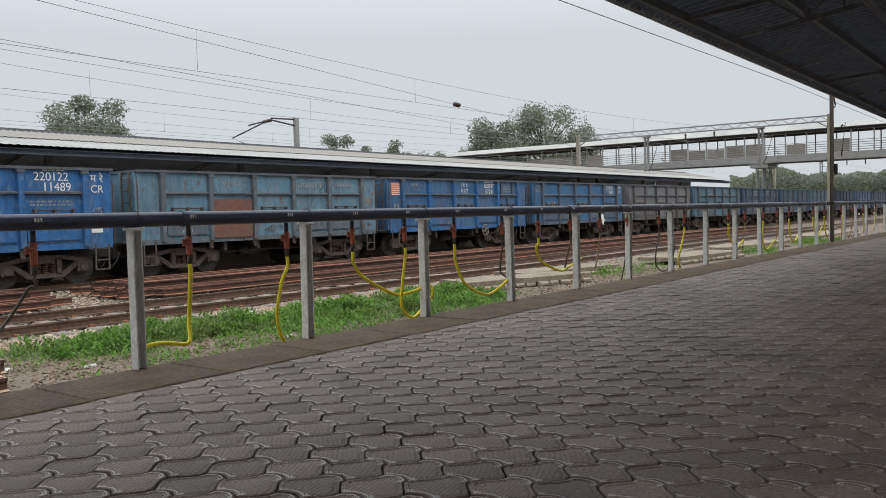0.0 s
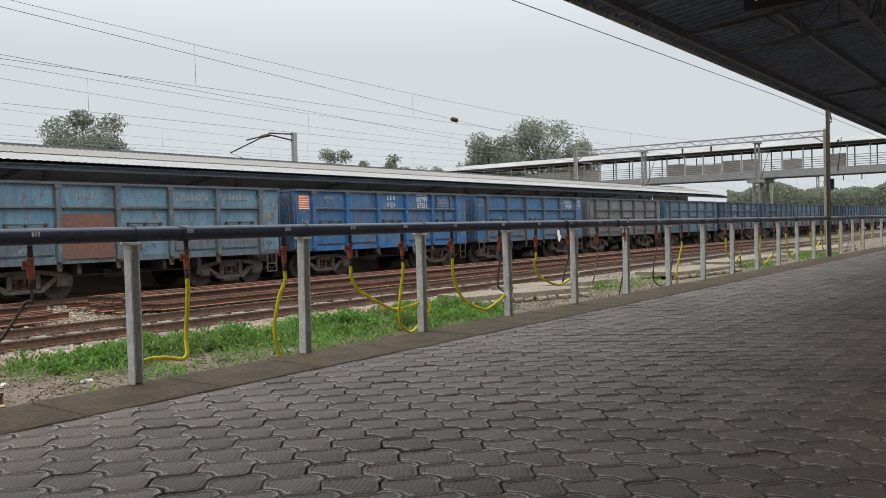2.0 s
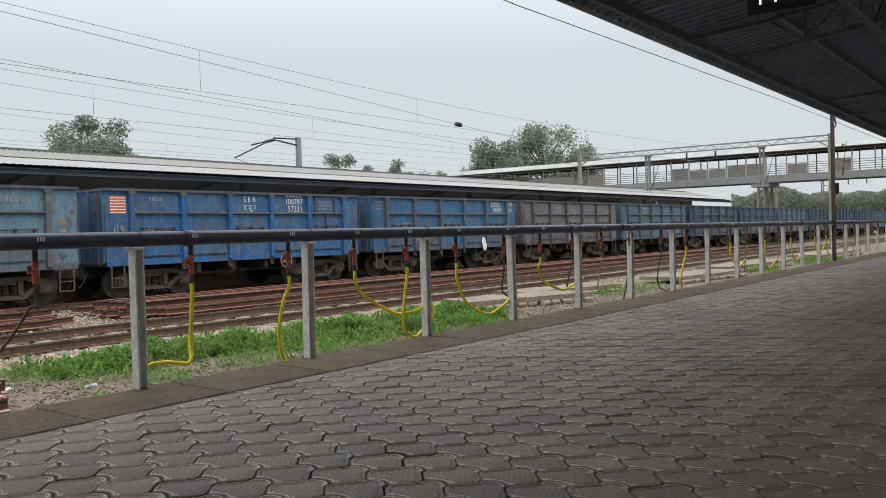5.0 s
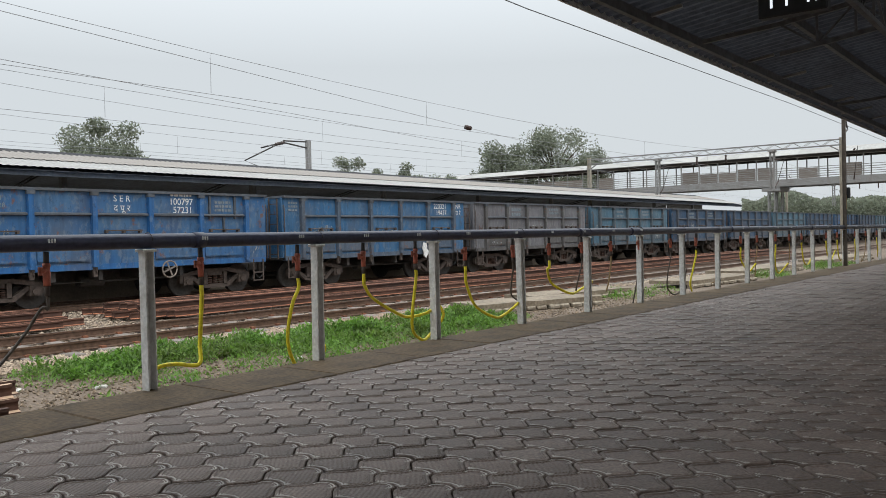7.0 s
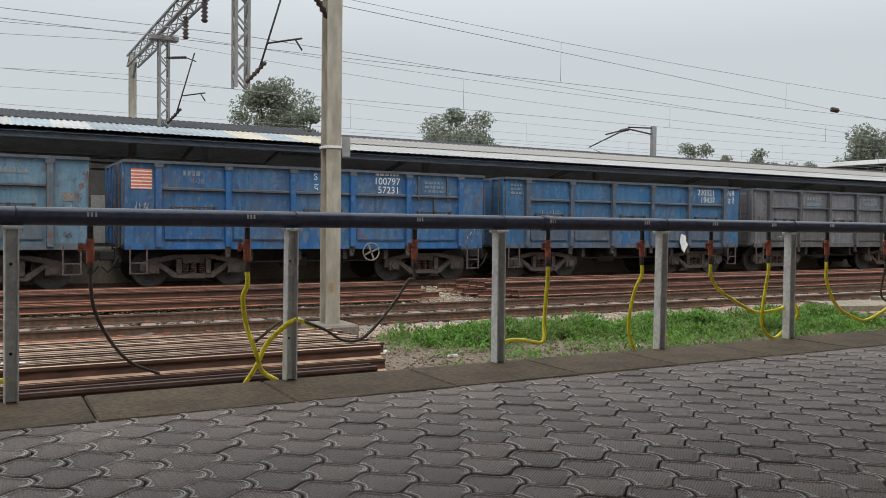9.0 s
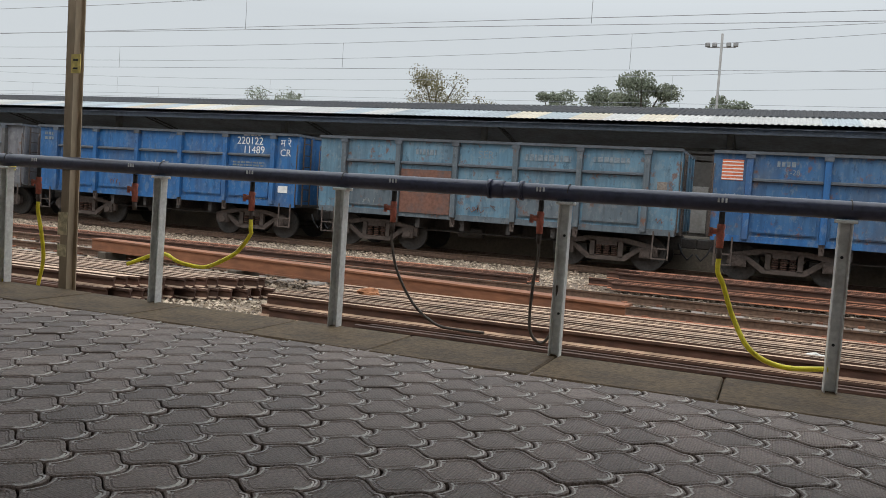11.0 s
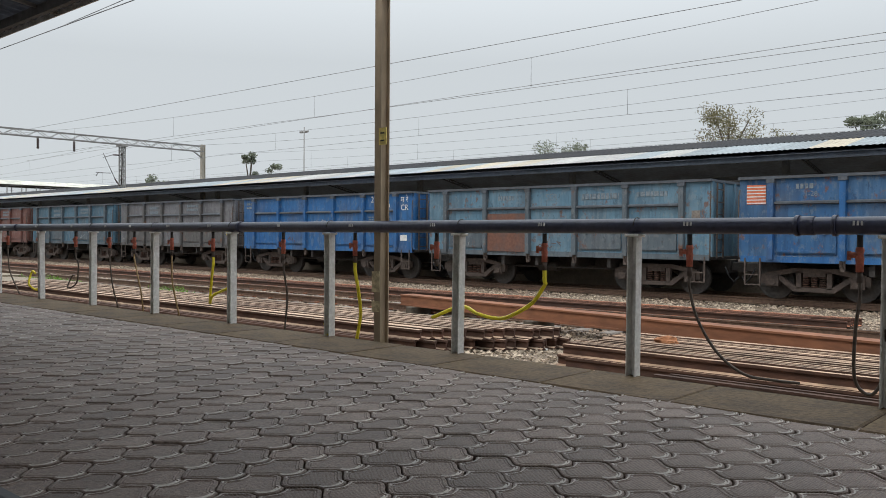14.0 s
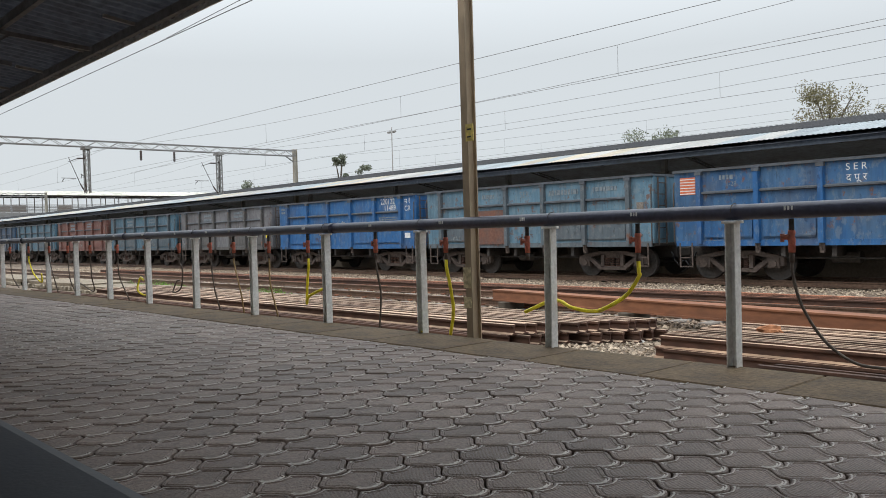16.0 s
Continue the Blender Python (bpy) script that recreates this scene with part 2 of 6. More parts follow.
def prism(bm, outline, a, b, axis="x"):
    """An outline of two coordinates drawn out along an axis from a to b."""
    put = {"x": lambda u, v, w: (w, u, v), "y": lambda u, v, w: (u, w, v), "z": lambda u, v, w: (u, v, w)}[axis]
    r = [[bm.verts.new(put(u, v, w)) for u, v in outline] for w in (a, b)]
    n = len(outline)
    for i in range(n):
        bm.faces.new((r[0][i], r[0][(i + 1) % n], r[1][(i + 1) % n], r[1][i]))
    bm.faces.new(r[0][::-1]), bm.faces.new(r[1])
    return bm


def fresh():
    return bmesh.new()


def mesh_of(name, bm, material):
    bmesh.ops.recalc_face_normals(bm, faces=bm.faces)
    me = bpy.data.meshes.new(name)
    bm.to_mesh(me)
    bm.free()
    me.materials.append(material)
    return me


def part(name, bm, material, parent=None, label="", at=None):
    ob = new(name, mesh_of(name, bm, material))
    if parent:
        ob.parent = parent
    if at is not None:
        ob.matrix_basis = at
    return tagged(ob, label)


def share(name, me, parent=None, at=None):
    ob = new(name, me)
    if parent:
        ob.parent = parent
    if at is not None:
        ob.matrix_basis = at
    return ob


def thing(name, at, label, category, group="", kind=""):
    ob = new(name)
    ob.matrix_basis = at
    ob.empty_display_size = 0.2
    return tagged(ob, label, category, group, kind)


def bevelled(bm, w, seg=1):
    bmesh.ops.bevel(bm, geom=bm.edges[:] + bm.verts[:], offset=w, segments=seg, affect="EDGES", clamp_overlap=True)
    return bm


RAIL_Z = -0.48       # top of the running rails; the platform's top is z = 0
GROUND_Z = -0.68
EDGE_Y = 5.80        # outer edge of the platform
TRACK_B, TRACK_C = 14.3, 22.28
RAIL = [(-0.068, 0), (0.068, 0), (0.068, 0.012), (0.012, 0.03), (0.009, 0.115), (0.034, 0.125), (0.034, 0.156), (-0.034, 0.156), (-0.034, 0.125), (-0.009, 0.115), (-0.012, 0.03), (-0.068, 0.012)]

# ---- ground, platform, tracks ----
def setting(name, bm, material, label, category):
    return tagged(part(name, bm, material), label, category, kind="structure")


bm = fresh()
box(bm, -700, 900, EDGE_Y - 0.1, 900, GROUND_Z - 0.5, GROUND_Z)
setting("ground", bm, GRAVEL, "stony earth and ballast ground of the station yard", "ground")
setting("ground_south", box(fresh(), -700, 900, -700, -6.4, GROUND_Z - 0.5, GROUND_Z), GRAVEL, "stony earth ground behind the platform", "ground")
platform = setting("platform", box(fresh(), -250, 260, -6.4, EDGE_Y - 0.02, GROUND_Z - 0.4, -0.05), JOINT, "dark earth bed of the platform under its pavers", "platform")


def track(name, y, x0, x1, label, sleepers=True):
    t = thing(name, pose(0, y, 0), label, "track", kind="structure")
    for s in (-0.87, 0.87):
        bm = fresh()
        prism(bm, RAIL, x0, x1, "x")
        part("rail", bm, RAILTOP, t, at=pose(0, s, RAIL_Z - 0.156))
    if sleepers:
        me = mesh_of("sleeper", bevelled(box(fresh(), -0.12, 0.12, -1.37, 1.37, -0.16, 0), 0.02), SLEEPER)
        clip = mesh_of("rail_clip", box(fresh(), -0.05, 0.05, -0.11, 0.11, 0, 0.035), RUST)
        for i in range(130):
            x = -32 + i * 0.65 + random.uniform(-0.03, 0.03)
            share("sleeper", me, t, pose(x, 0, RAIL_Z - 0.157, 0, 0, random.uniform(-1, 1)))
            if -22 < x < 30:
                for s in (-0.87, 0.87):
                    share("rail_clip", clip, t, pose(x, s, RAIL_Z - 0.156))


track("track_near", TRACK_B, -200, 400, "rusty running rails on half-buried concrete sleepers")
track("track_train", TRACK_C, -300, 500, "running rails under the goods train", sleepers=False)


def scatter_stones(name, count, region, size, material, label, seed):
    """Loose stones in a stretch of the plan, joined into one mesh."""
    rng = np.random.default_rng(seed)
    base = np.array([(1, 0, 0), (-1, 0, 0), (0, 1, 0), (0, -1, 0), (0, 0, 1), (0, 0, -1)], float)
    tri = np.array([(0, 2, 4), (2, 1, 4), (1, 3, 4), (3, 0, 4), (2, 0, 5), (1, 2, 5), (3, 1, 5), (0, 3, 5)])
    x0, x1, y0, y1 = region
    at = np.stack([rng.uniform(x0, x1, count), rng.uniform(y0, y1, count), np.full(count, GROUND_Z)], 1)
    r = rng.uniform(*size, count)
    v = base[None] * rng.uniform(0.55, 1.25, (count, 6, 3)) + rng.uniform(-0.3, 0.3, (count, 6, 3))
    turn = rng.uniform(0, 6.28, count)
    c, s = np.cos(turn)[:, None], np.sin(turn)[:, None]
    v = np.stack([v[..., 0] * c - v[..., 1] * s, v[..., 0] * s + v[..., 1] * c, v[..., 2] * 0.7 + 0.35], -1) * r[:, None, None] + at[:, None]
    f = (tri[None] + (np.arange(count) * 6)[:, None, None]).reshape(-1, 3)
    me = bpy.data.meshes.new(name)
    me.from_pydata(v.reshape(-1, 3).tolist(), [], f.tolist())
    me.materials.append(material)
    tagged(new(name, me), label, "stones", kind="stuff")


scatter_stones("ballast", 36000, (-26, 34, 12.4, 19.4), (0.016, 0.045), STONE, "loose pale ballast stones between the rails", 3)
scatter_stones("ballast_shoulder", 22000, (-60, 50, 18.4, 21.3), (0.02, 0.05), STONE, "grey ballast shoulder beside the train", 4)
scatter_stones("ballast_bed", 26000, (-60, 60, 21.2, 24.1), (0.025, 0.06), STONE, "pale ballast bed under and behind the train", 14)
scatter_stones("ballast_west", 13000, (-60, -8, 12.0, 18.4), (0.03, 0.07), STONE, "pale ballast stones along the rails", 9)
scatter_stones("stony_strip", 9000, (3.5, 20, 12.1, 13.5), (0.015, 0.045), STONE, "pale stones between the weeds and the track", 15)
scatter_stones("gravel", 32000, (-12, 24, 5.9, 12.8), (0.010, 0.034), STONE_BROWN, "small brown gravel beside the platform", 5)


def weeds(name, patches, count, label, seed):
    """Low broad-leaved weeds: many small leaves, thinning towards each patch's rim."""
    rng = np.random.default_rng(seed)
    share_of = np.array([a * b for _, _, a, b in patches], float)
    pick = rng.choice(len(patches), count, p=share_of / share_of.sum())
    pt = np.array(patches)[pick]
    ang, rad = rng.uniform(0, 6.28, count), np.sqrt(rng.uniform(0, 1, count)) * (0.7 + 0.3 * rng.uniform(0, 1, count))
    wob = 1 + 0.18 * np.sin(3 * ang + pt[:, 0]) + 0.12 * np.sin(7 * ang + pt[:, 1])
    x, y = pt[:, 0] + np.cos(ang) * rad * wob * pt[:, 2], pt[:, 1] + np.sin(ang) * rad * wob * pt[:, 3]
    lump = np.array([0.5 + 0.75 * noise.noise((a * 1.7, b * 2.1, 3.3)) + 0.35 * noise.noise((a * 5.1, b * 5.7, 9.1)) for a, b in zip(x, y)]).clip(0, 1)
    keep = rng.uniform(0, 1, count) < 0.04 + 1.9 * lump ** 2.3
    x, y, lump, rad, count = x[keep], y[keep], lump[keep], rad[keep], int(keep.sum())
    z = GROUND_Z + rng.uniform(0.0, 1.0, count) * (0.015 + 0.31 * lump ** 1.3 * (1 - rad ** 3))
    size = rng.uniform(0.012, 0.030, count) * np.where(rng.uniform(0, 1, count) < 0.3, 1.9, 1.0)
    th, tilt = rng.uniform(0, 6.28, count), rng.uniform(0.15, 1.1, count)
    d = np.stack([np.cos(th) * np.cos(tilt), np.sin(th) * np.cos(tilt), np.sin(tilt)], 1)
    s = np.stack([-np.sin(th), np.cos(th), 0 * th], 1)
    o = np.stack([x, y, z], 1)
    k = size[:, None]
    v = np.stack([o, o + d * k + s * k * 0.45, o + d * k * 2.1, o + d * k - s * k * 0.45], 1)
    f = np.arange(count * 4).reshape(-1, 4)
    me = bpy.data.meshes.new(name)
    me.from_pydata(v.reshape(-1, 3).tolist(), [], f.tolist())
    me.materials.append(GRASS)
    tagged(new(name, me), label, "weeds", kind="stuff")


weeds("weeds", [(8.6, 11.3, 2.9, 1.1), (6.4, 11.3, 1.2, 0.9), (12.0, 11.0, 2.6, 1.35), (10.5, 10.5, 2.8, 0.9), (14.2, 11.1, 1.9, 1.1), (12.5, 9.8, 3.5, 0.7)], 120000, "lush green weeds growing on the gravel beside the platform", 6)
weeds("weeds_by_slabs", [(22.4, 10.4, 2.2, 1.2), (33, 10.0, 2.5, 1.2), (-29, 12.2, 3.0, 0.9), (-22, 12.6, 1.5, 0.5), (42, 9.6, 3.5, 1.3)], 26000, "green weeds beside the concrete slabs", 7)

weeds("sparse_weeds", [(9.0, 9.2, 4.0, 0.8), (6.0, 10.4, 1.2, 0.8)], 8000, "sparse low weeds on the earth along the platform's foot", 16)


# ---- stacks of old rails ----
def rail_stack(x0, x1, y0, n, layers, material, label, step=0.142, ragged=0.5, lift=0.0, z=None, slant=0.0, flank_shade=None):
    st = thing("rail_stack", pose((x0 + x1) / 2, y0, GROUND_Z if z is None else z), label, "rails", "stacks of old rails")
    half = (x1 - x0) / 2
    for lay in range(layers):
        for i in range(n - lay):
            a, b = -half + random.uniform(-ragged, ragged), half + i * slant + random.uniform(-ragged, ragged)
            bm = fresh()
            prism(bm, RAIL, a, b, "x")
            ob = part("rail", bm, material, st, at=pose(0, (i + lay * 0.5) * step + random.uniform(-0.012, 0.012), 0.02 + lift + lay * 0.158 + random.uniform(0, 0.014), random.uniform(-4, 4), 0, random.uniform(-0.12, 0.12)))
            if flank_shade:
                # dusty pale tops; the darker flank colour stands in for shade between rails
                ob.data.materials.append(flank_shade)
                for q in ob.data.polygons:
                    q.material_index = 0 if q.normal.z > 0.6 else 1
    return st


rail_stack(-6.4, 4.2, 9.15, 15, 2, RUST_PALE, "stack of dusty brown old rails lying on the gravel", ragged=0.12, flank_shade=RUST_AND_SHADE)
rail_stack(-26, -8.8, 9.0, 14, 2, RUST_DUSTY, "long stack of dusty old rails with stepped ends", ragged=0.12, slant=0.115, flank_shade=RUST_AND_SHADE)
rail_stack(-31, -9.3, 8.66, 2, 1, RUST_AND_SHADE, "two dark red rails lying along the platform's foot", step=0.2, ragged=0.1)
rail_stack(-4.75, 3.95, 8.66, 2, 1, RUST_AND_SHADE, "two dark red rails lying along the platform's foot", step=0.2, ragged=0.1)
GIRDER_RUST = surface("orange_girder_rust", (0.25, 0.102, 0.05), 0.85, grain=10, grain_amt=0.25, stain=(0.12, 0.056, 0.034), stain_scale=1.8, stain_amt=0.75, bump=0.2, stretch=(0.3, 1, 1))
gd = thing("steel_girder", pose(-9.0, 12.62, GROUND_Z, 0, 0, -9), "long orange-rusted steel girder lying on blocks beside the rails", "girder")
part("flange", box(fresh(), -4.3, 7.0, -0.17, 0.17, 0.41, 0.44), GIRDER_RUST, gd)
part("flange", box(fresh(), -4.3, 7.0, -0.17, 0.17, 0.20, 0.23), GIRDER_RUST, gd)
part("web", box(fresh(), -4.3, 7.0, -0.15, -0.12, 0.23, 0.41), GIRDER_RUST, gd)
for x in (-3.8, -0.2, 3.2, 6.5):
    tagged(part("timber_bearer", bevelled(box(fresh(), -0.12, 0.12, -0.3, 0.3, 0, 0.20), 0.015), BARK, at=pose(-9.0 + x * 0.988, 12.62 - x * 0.156, GROUND_Z, 0, 0, -9)), "dark timber block under the girder", "block", "blocks under the girder")
rail_stack(-2.2, 2.5, 12.05, 3, 1, RUST, "orange-brown rusty rails lying beside the track", step=0.17, ragged=1.0)
rail_stack(-3.4, 9.2, 17.0, 15, 1, RUST, "layer of red rusty rails lying between two tracks", step=0.19, ragged=0.5, lift=0.05, flank_shade=RUST_AND_SHADE)
rail_stack(10.9, 62.0, 16.7, 15, 1, RUST, "layer of red rusty rails lying between two tracks", step=0.2, ragged=0.5, lift=0.06, flank_shade=RUST_AND_SHADE)
rail_stack(-46, -5.5, 16.5, 5, 1, RUST, "layer of red rusty rails lying between two tracks", step=0.2, ragged=0.9, lift=0.03, flank_shade=RUST_AND_SHADE)
rail_stack(11.0, 60.0, 17.3, 8, 1, RUST, "upper layer of red rails on the lower ones", step=0.21, ragged=0.4, lift=0.215, flank_shade=RUST_AND_SHADE)
rail_stack(-3.2, 8.9, 17.6, 7, 1, RUST, "upper layer of red rails on the lower ones", step=0.21, ragged=0.4, lift=0.205, flank_shade=RUST_AND_SHADE)

# ---- coping stones ----
x, i = -45.0, 0
while x < 75:
    w = random.uniform(1.0, 1.18)
    bm = bevelled(box(fresh(), 0.004, w - 0.004, 5.02, EDGE_Y, -0.16, 0.004), 0.012)
    part("coping_stone", bm, COPING, platform, at=pose(x, 0, random.uniform(-0.003, 0.001)))
    x += w
part("platform_face", box(fresh(), -250, 260, EDGE_Y - 0.03, EDGE_Y - 0.015, GROUND_Z - 0.3, -0.16), CONCRETE, platform)
part("coping_far", box(fresh(), 75, 260, 5.0, EDGE_Y, -0.16, 0), COPING, platform)
part("coping_far", box(fresh(), -250, -45, 5.0, EDGE_Y, -0.16, 0), COPING, platform)

# ---- interlocking pavers: wide in the middle, narrow ends, one end convex and one hollow ----
PL, PW, PA, PEAK = 0.275, 0.237, 0.047, 0.44
# pale rim: wear, plus the light that raised arcs catch, painted in
RIM = surface("worn_glint_paver_rim", (0.43, 0.385, 0.335), 0.45, grain=60, grain_amt=0.25, stain=(0.14, 0.11, 0.09), stain_scale=1.6, stain_amt=0.6, bump=0.2, spread=0.2)


def paver_outline(n=8, shrink=0.0050, gap=0.0050):
    """Widest a little past its hollow end, narrow at both ends; the far end bulges into the next one's hollow."""
    def half_at(u):
        return PW / 2 + PA * math.cos(2 * math.pi * (u - PEAK)) - shrink
    top = [(-PL / 2 + PL * i / n, half_at(i / n)) for i in range(n + 1)]
    half, bulge = top[0][1], 0.034
    right = [(PL / 2 - gap + bulge * (1 - (v / half) ** 2), v) for v in (half * 0.6, 0, -half * 0.6)]
    left = [(-PL / 2 + gap + bulge * (1 - (v / half) ** 2), v) for v in (-half * 0.6, 0, half * 0.6)]
    top[0], top[-1] = (top[0][0] + gap, top[0][1]), (top[-1][0] - gap, top[-1][1])
    return top + right + [(x, -y) for x, y in top[::-1]] + left


def inset(loop, d):
    n, out = len(loop), []
    for i in range(n):
        (ax, ay), (bx, by), (cx, cy) = loop[i - 1], loop[i], loop[(i + 1) % n]
        n1, n2 = Vector((by - ay, ax - bx)).normalized(), Vector((cy - by, bx - cx)).normalized()
        m = (n1 + n2).normalized() / max(0.6, (n1 + n2).length / 2)
        out.append((bx + m.x * d, by + m.y * d))
    return out


def paver_rings(detail, rim=True):
    o = paver_outline(8 if detail else 6)
    rings = [([p for p in o], -0.045), (o, -0.004), (inset(o, 0.006), 0.0)]
    if detail:
        rings[2] = (inset(o, 0.005), 0.0)
        rings += [(inset(o, 0.010), 0.0), (inset(o, 0.0175), 0.0008), (inset(o, 0.0225), -0.003), (inset(o, 0.030), 0.0002), (inset(o, 0.034), -0.002)]
    elif rim:
        rings += [(inset(o, 0.021), 0.0), (inset(o, 0.026), -0.003)]
    v = [(x, y, z) for ring, z in rings for x, y in ring]
    n, f = len(o), []
    for r in range(len(rings) - 1):
        for i in range(n):
            j = (i + 1) % n
            f.append((r * n + i, (r + 1) * n + i, (r + 1) * n + j, r * n + j))
    f.append(tuple((len(rings) - 1) * n + i for i in range(n - 1, -1, -1)))
    return v, f


def paver_material():
    m = PAVER.copy()
    m.name = "ribbed_paver"
    nt = m.node_tree
    tc = nt.nodes.new("ShaderNodeTexCoord")
    wv = nt.nodes.new("ShaderNodeTexWave")
    wv.inputs["Scale"].default_value, wv.inputs["Distortion"].default_value = 24.0, 0.6
    nt.links.new(tc.outputs["Object"], wv.inputs["Vector"])
    b2 = nt.nodes.new("ShaderNodeBump")
    b2.inputs["Strength"].default_value, b2.inputs["Distance"].default_value = 0.6, 0.005
    nt.links.new(wv.outputs["Fac"], b2.inputs["Height"])
    old = [n for n in nt.nodes if n.type == "BUMP" and n != b2][0]
    nt.links.new(old.outputs[0], b2.inputs["Normal"])
    nt.links.new(b2.outputs[0], nt.nodes["Principled BSDF"].inputs["Normal"])
    return m


PAVER_RIB = paver_material()
rv, rf = paver_rings(True)
near_paver = bpy.data.meshes.new("paver")
near_paver.from_pydata(rv, [], rf)
near_paver.materials.append(PAVER_RIB)
near_paver.materials.append(RIM)
NP = len(paver_outline(8))
for i, q in enumerate(near_paver.polygons):
    q.material_index = 1 if (3 * NP <= i < 4 * NP or 5 * NP <= i < 6 * NP) and abs(q.center.x) > 0.085 else 0
rng = np.random.default_rng(11)
fine = {"v": [], "f": [], "base": (np.array(rv), rf)}
plain = {"v": [], "f": [], "base": tuple(np.array(q) if k == 0 else q for k, q in enumerate(paver_rings(False)))}
far = {"v": [], "f": [], "base": tuple(np.array(q) if k == 0 else q for k, q in enumerate(paver_rings(False, False)))}
singles = 0
for row in range(34):
    yc = 4.968 - row * PW
    for col in range(-110, 150):
        xc = col * PL + (PL / 2 if row % 2 else 0) + 0.11 - PL / 2 + 0.006
        if yc < 0.6 and abs(xc) > 22:
            continue
        dz = rng.normal(0, 0.0022) - 0.004
        tx, ty, tz = rng.normal(0, 0.45), rng.normal(0, 0.45), rng.normal(0, 0.7)
        dx, dy = rng.normal(0, 0.002), rng.normal(0, 0.0012)
        at = pose(xc + dx, yc + dy, dz, tx, ty, tz)
        if singles < 300 and 1.7 < yc < 4.6 and -3.3 < xc < 3.6:
            share("paver", near_paver, platform, at)
            singles += 1
            continue
        kind = far if xc > 19 or xc < -16 else fine if -9 < xc < 12 and yc > 0.4 else plain
        m = np.array(at)
        bv, bf = kind["base"]
        total = len(bv) * len(kind["v"])
        kind["v"].append(bv @ m[:3, :3].T + m[:3, 3])
        kind["f"] += [tuple(total + i for i in q) for q in bf]


n_out = len(paver_outline(6))
pv, pf = plain["base"]
flags = [q.material_index for q in near_paver.polygons] * len(fine["v"])
flags += [1 if 2 * n_out <= i < 3 * n_out and abs(sum(pv[j][0] for j in q) / len(q)) > 0.085 else 0 for i, q in enumerate(pf)] * len(plain["v"])
flags += [0] * len(far["f"])
start = len(rv) * len(fine["v"])
start_far = start + len(pv) * len(plain["v"])
me = bpy.data.meshes.new("pavers")
me.from_pydata(np.concatenate(fine["v"] + plain["v"] + far["v"]).tolist(), [],
               fine["f"] + [tuple(start + i for i in q) for q in plain["f"]] + [tuple(start_far + i for i in q) for q in far["f"]])
me.materials.append(PAVER)
me.materials.append(RIM)
me.polygons.foreach_set("material_index", flags)
rest = new("pavers", me)
rest.parent = platform
tagged(rest, "dark interlocking concrete pavers of the platform", kind="stuff")

# ---- own canopy over the platform ----
def corrugated(bm, x0, x1, ya, za, yb, zb, period=0.22, depth=0.03):
    """A corrugated sheet from (ya, za) to (yb, zb), its waves running down the slope."""
    n = int((x1 - x0) / period * 4)
    rows = []
    for y, z in ((ya, za), (yb, zb)):
        rows.append([bm.verts.new((x0 + (x1 - x0) * i / n, y, z + depth * (0, 1, 1, 0)[i % 4])) for i in range(n + 1)])
    for i in range(n):
        bm.faces.new((rows[0][i], rows[0][i + 1], rows[1][i + 1], rows[1][i]))
    return bm


def slope_z(y):
    return 4.0 + (4.87 - y) * 0.13


bm = corrugated(fresh(), -60, 2, 4.87, 4.03, -0.5, slope_z(-0.5) + 0.03)
corrugated(bm, 2, 75, 5.0, 4.013, -0.5, slope_z(-0.5) + 0.03)
corrugated(bm, -60, 75, -0.5, slope_z(-0.5) + 0.03, -3.0, 4.4)
bmesh.ops.solidify(bm, geom=bm.faces[:], thickness=0.012)
setting("ceiling_canopy", bm, UNDERSIDE, "dark corrugated sheet roof over the platform", "canopy")


def truss(bm, a, b, depth, bays, chord=0.06, web=0.03):
    """A flat lattice girder from a to b with its lower chord depth below."""
    a, b = Vector(a), Vector(b)
    low = Vector((0, 0, -depth))
    bar(bm, a, b, chord), bar(bm, a + low, b + low, chord)
    for i in range(bays):
        p, q = a.lerp(b, i / bays), a.lerp(b, (i + 1) / bays)
        bar(bm, p + (low if i % 2 else low * 0), q + (low * 0 if i % 2 else low), web)
        bar(bm, q, q + low, web)


for y in (4.6, 3.3, 2.0, 0.7, -0.6, -2.2):
    z = slope_z(y) if y > -0.5 else slope_z(-0.5) - (-0.5 - y) * 0.13
    tagged(part("purlin", prism(fresh(), [(y - 0.035, z - 0.13), (y + 0.035, z - 0.13), (y + 0.035, z - 0.003), (y - 0.035, z - 0.003)], -60, 75, "x"), CANOPYSTEEL), "dark steel purlin under the canopy sheets", "purlin", "purlins of the canopy")
for i in range(16):
    x = -55 + i * 8.4
    w = thing("canopy_frame", pose(x, 0, 0), "dark lattice steel frame carrying the canopy", "canopy frame", "frames of the canopy")
    bm = fresh()
    truss(bm, (0, 3.4, slope_z(3.4) - 0.17), (0, -0.5, slope_z(-0.5) - 0.17), 0.42, 8)
    bar(bm, (0, 4.5, slope_z(4.5) - 0.10), (0, 3.4, slope_z(3.4) - 0.17), 0.06)
    truss(bm, (0, -0.5, slope_z(-0.5) - 0.17), (0, -2.9, 4.22), 0.42, 5)
    part("rafter", bm, CANOPYSTEEL, w)
    bm = fresh()
    prism(bm, [(-0.09, -1.69), (0.09, -1.69), (0.09, -1.67), (0.012, -1.67), (0.012, -1.53), (0.09, -1.53), (0.09, -1.51), (-0.09, -1.51), (-0.09, -1.53), (-0.012, -1.53), (-0.012, -1.67), (-0.09, -1.67)], -0.02, 3.95, "z")
    part("column", bm, CANOPYSTEEL, w)
bm = fresh()
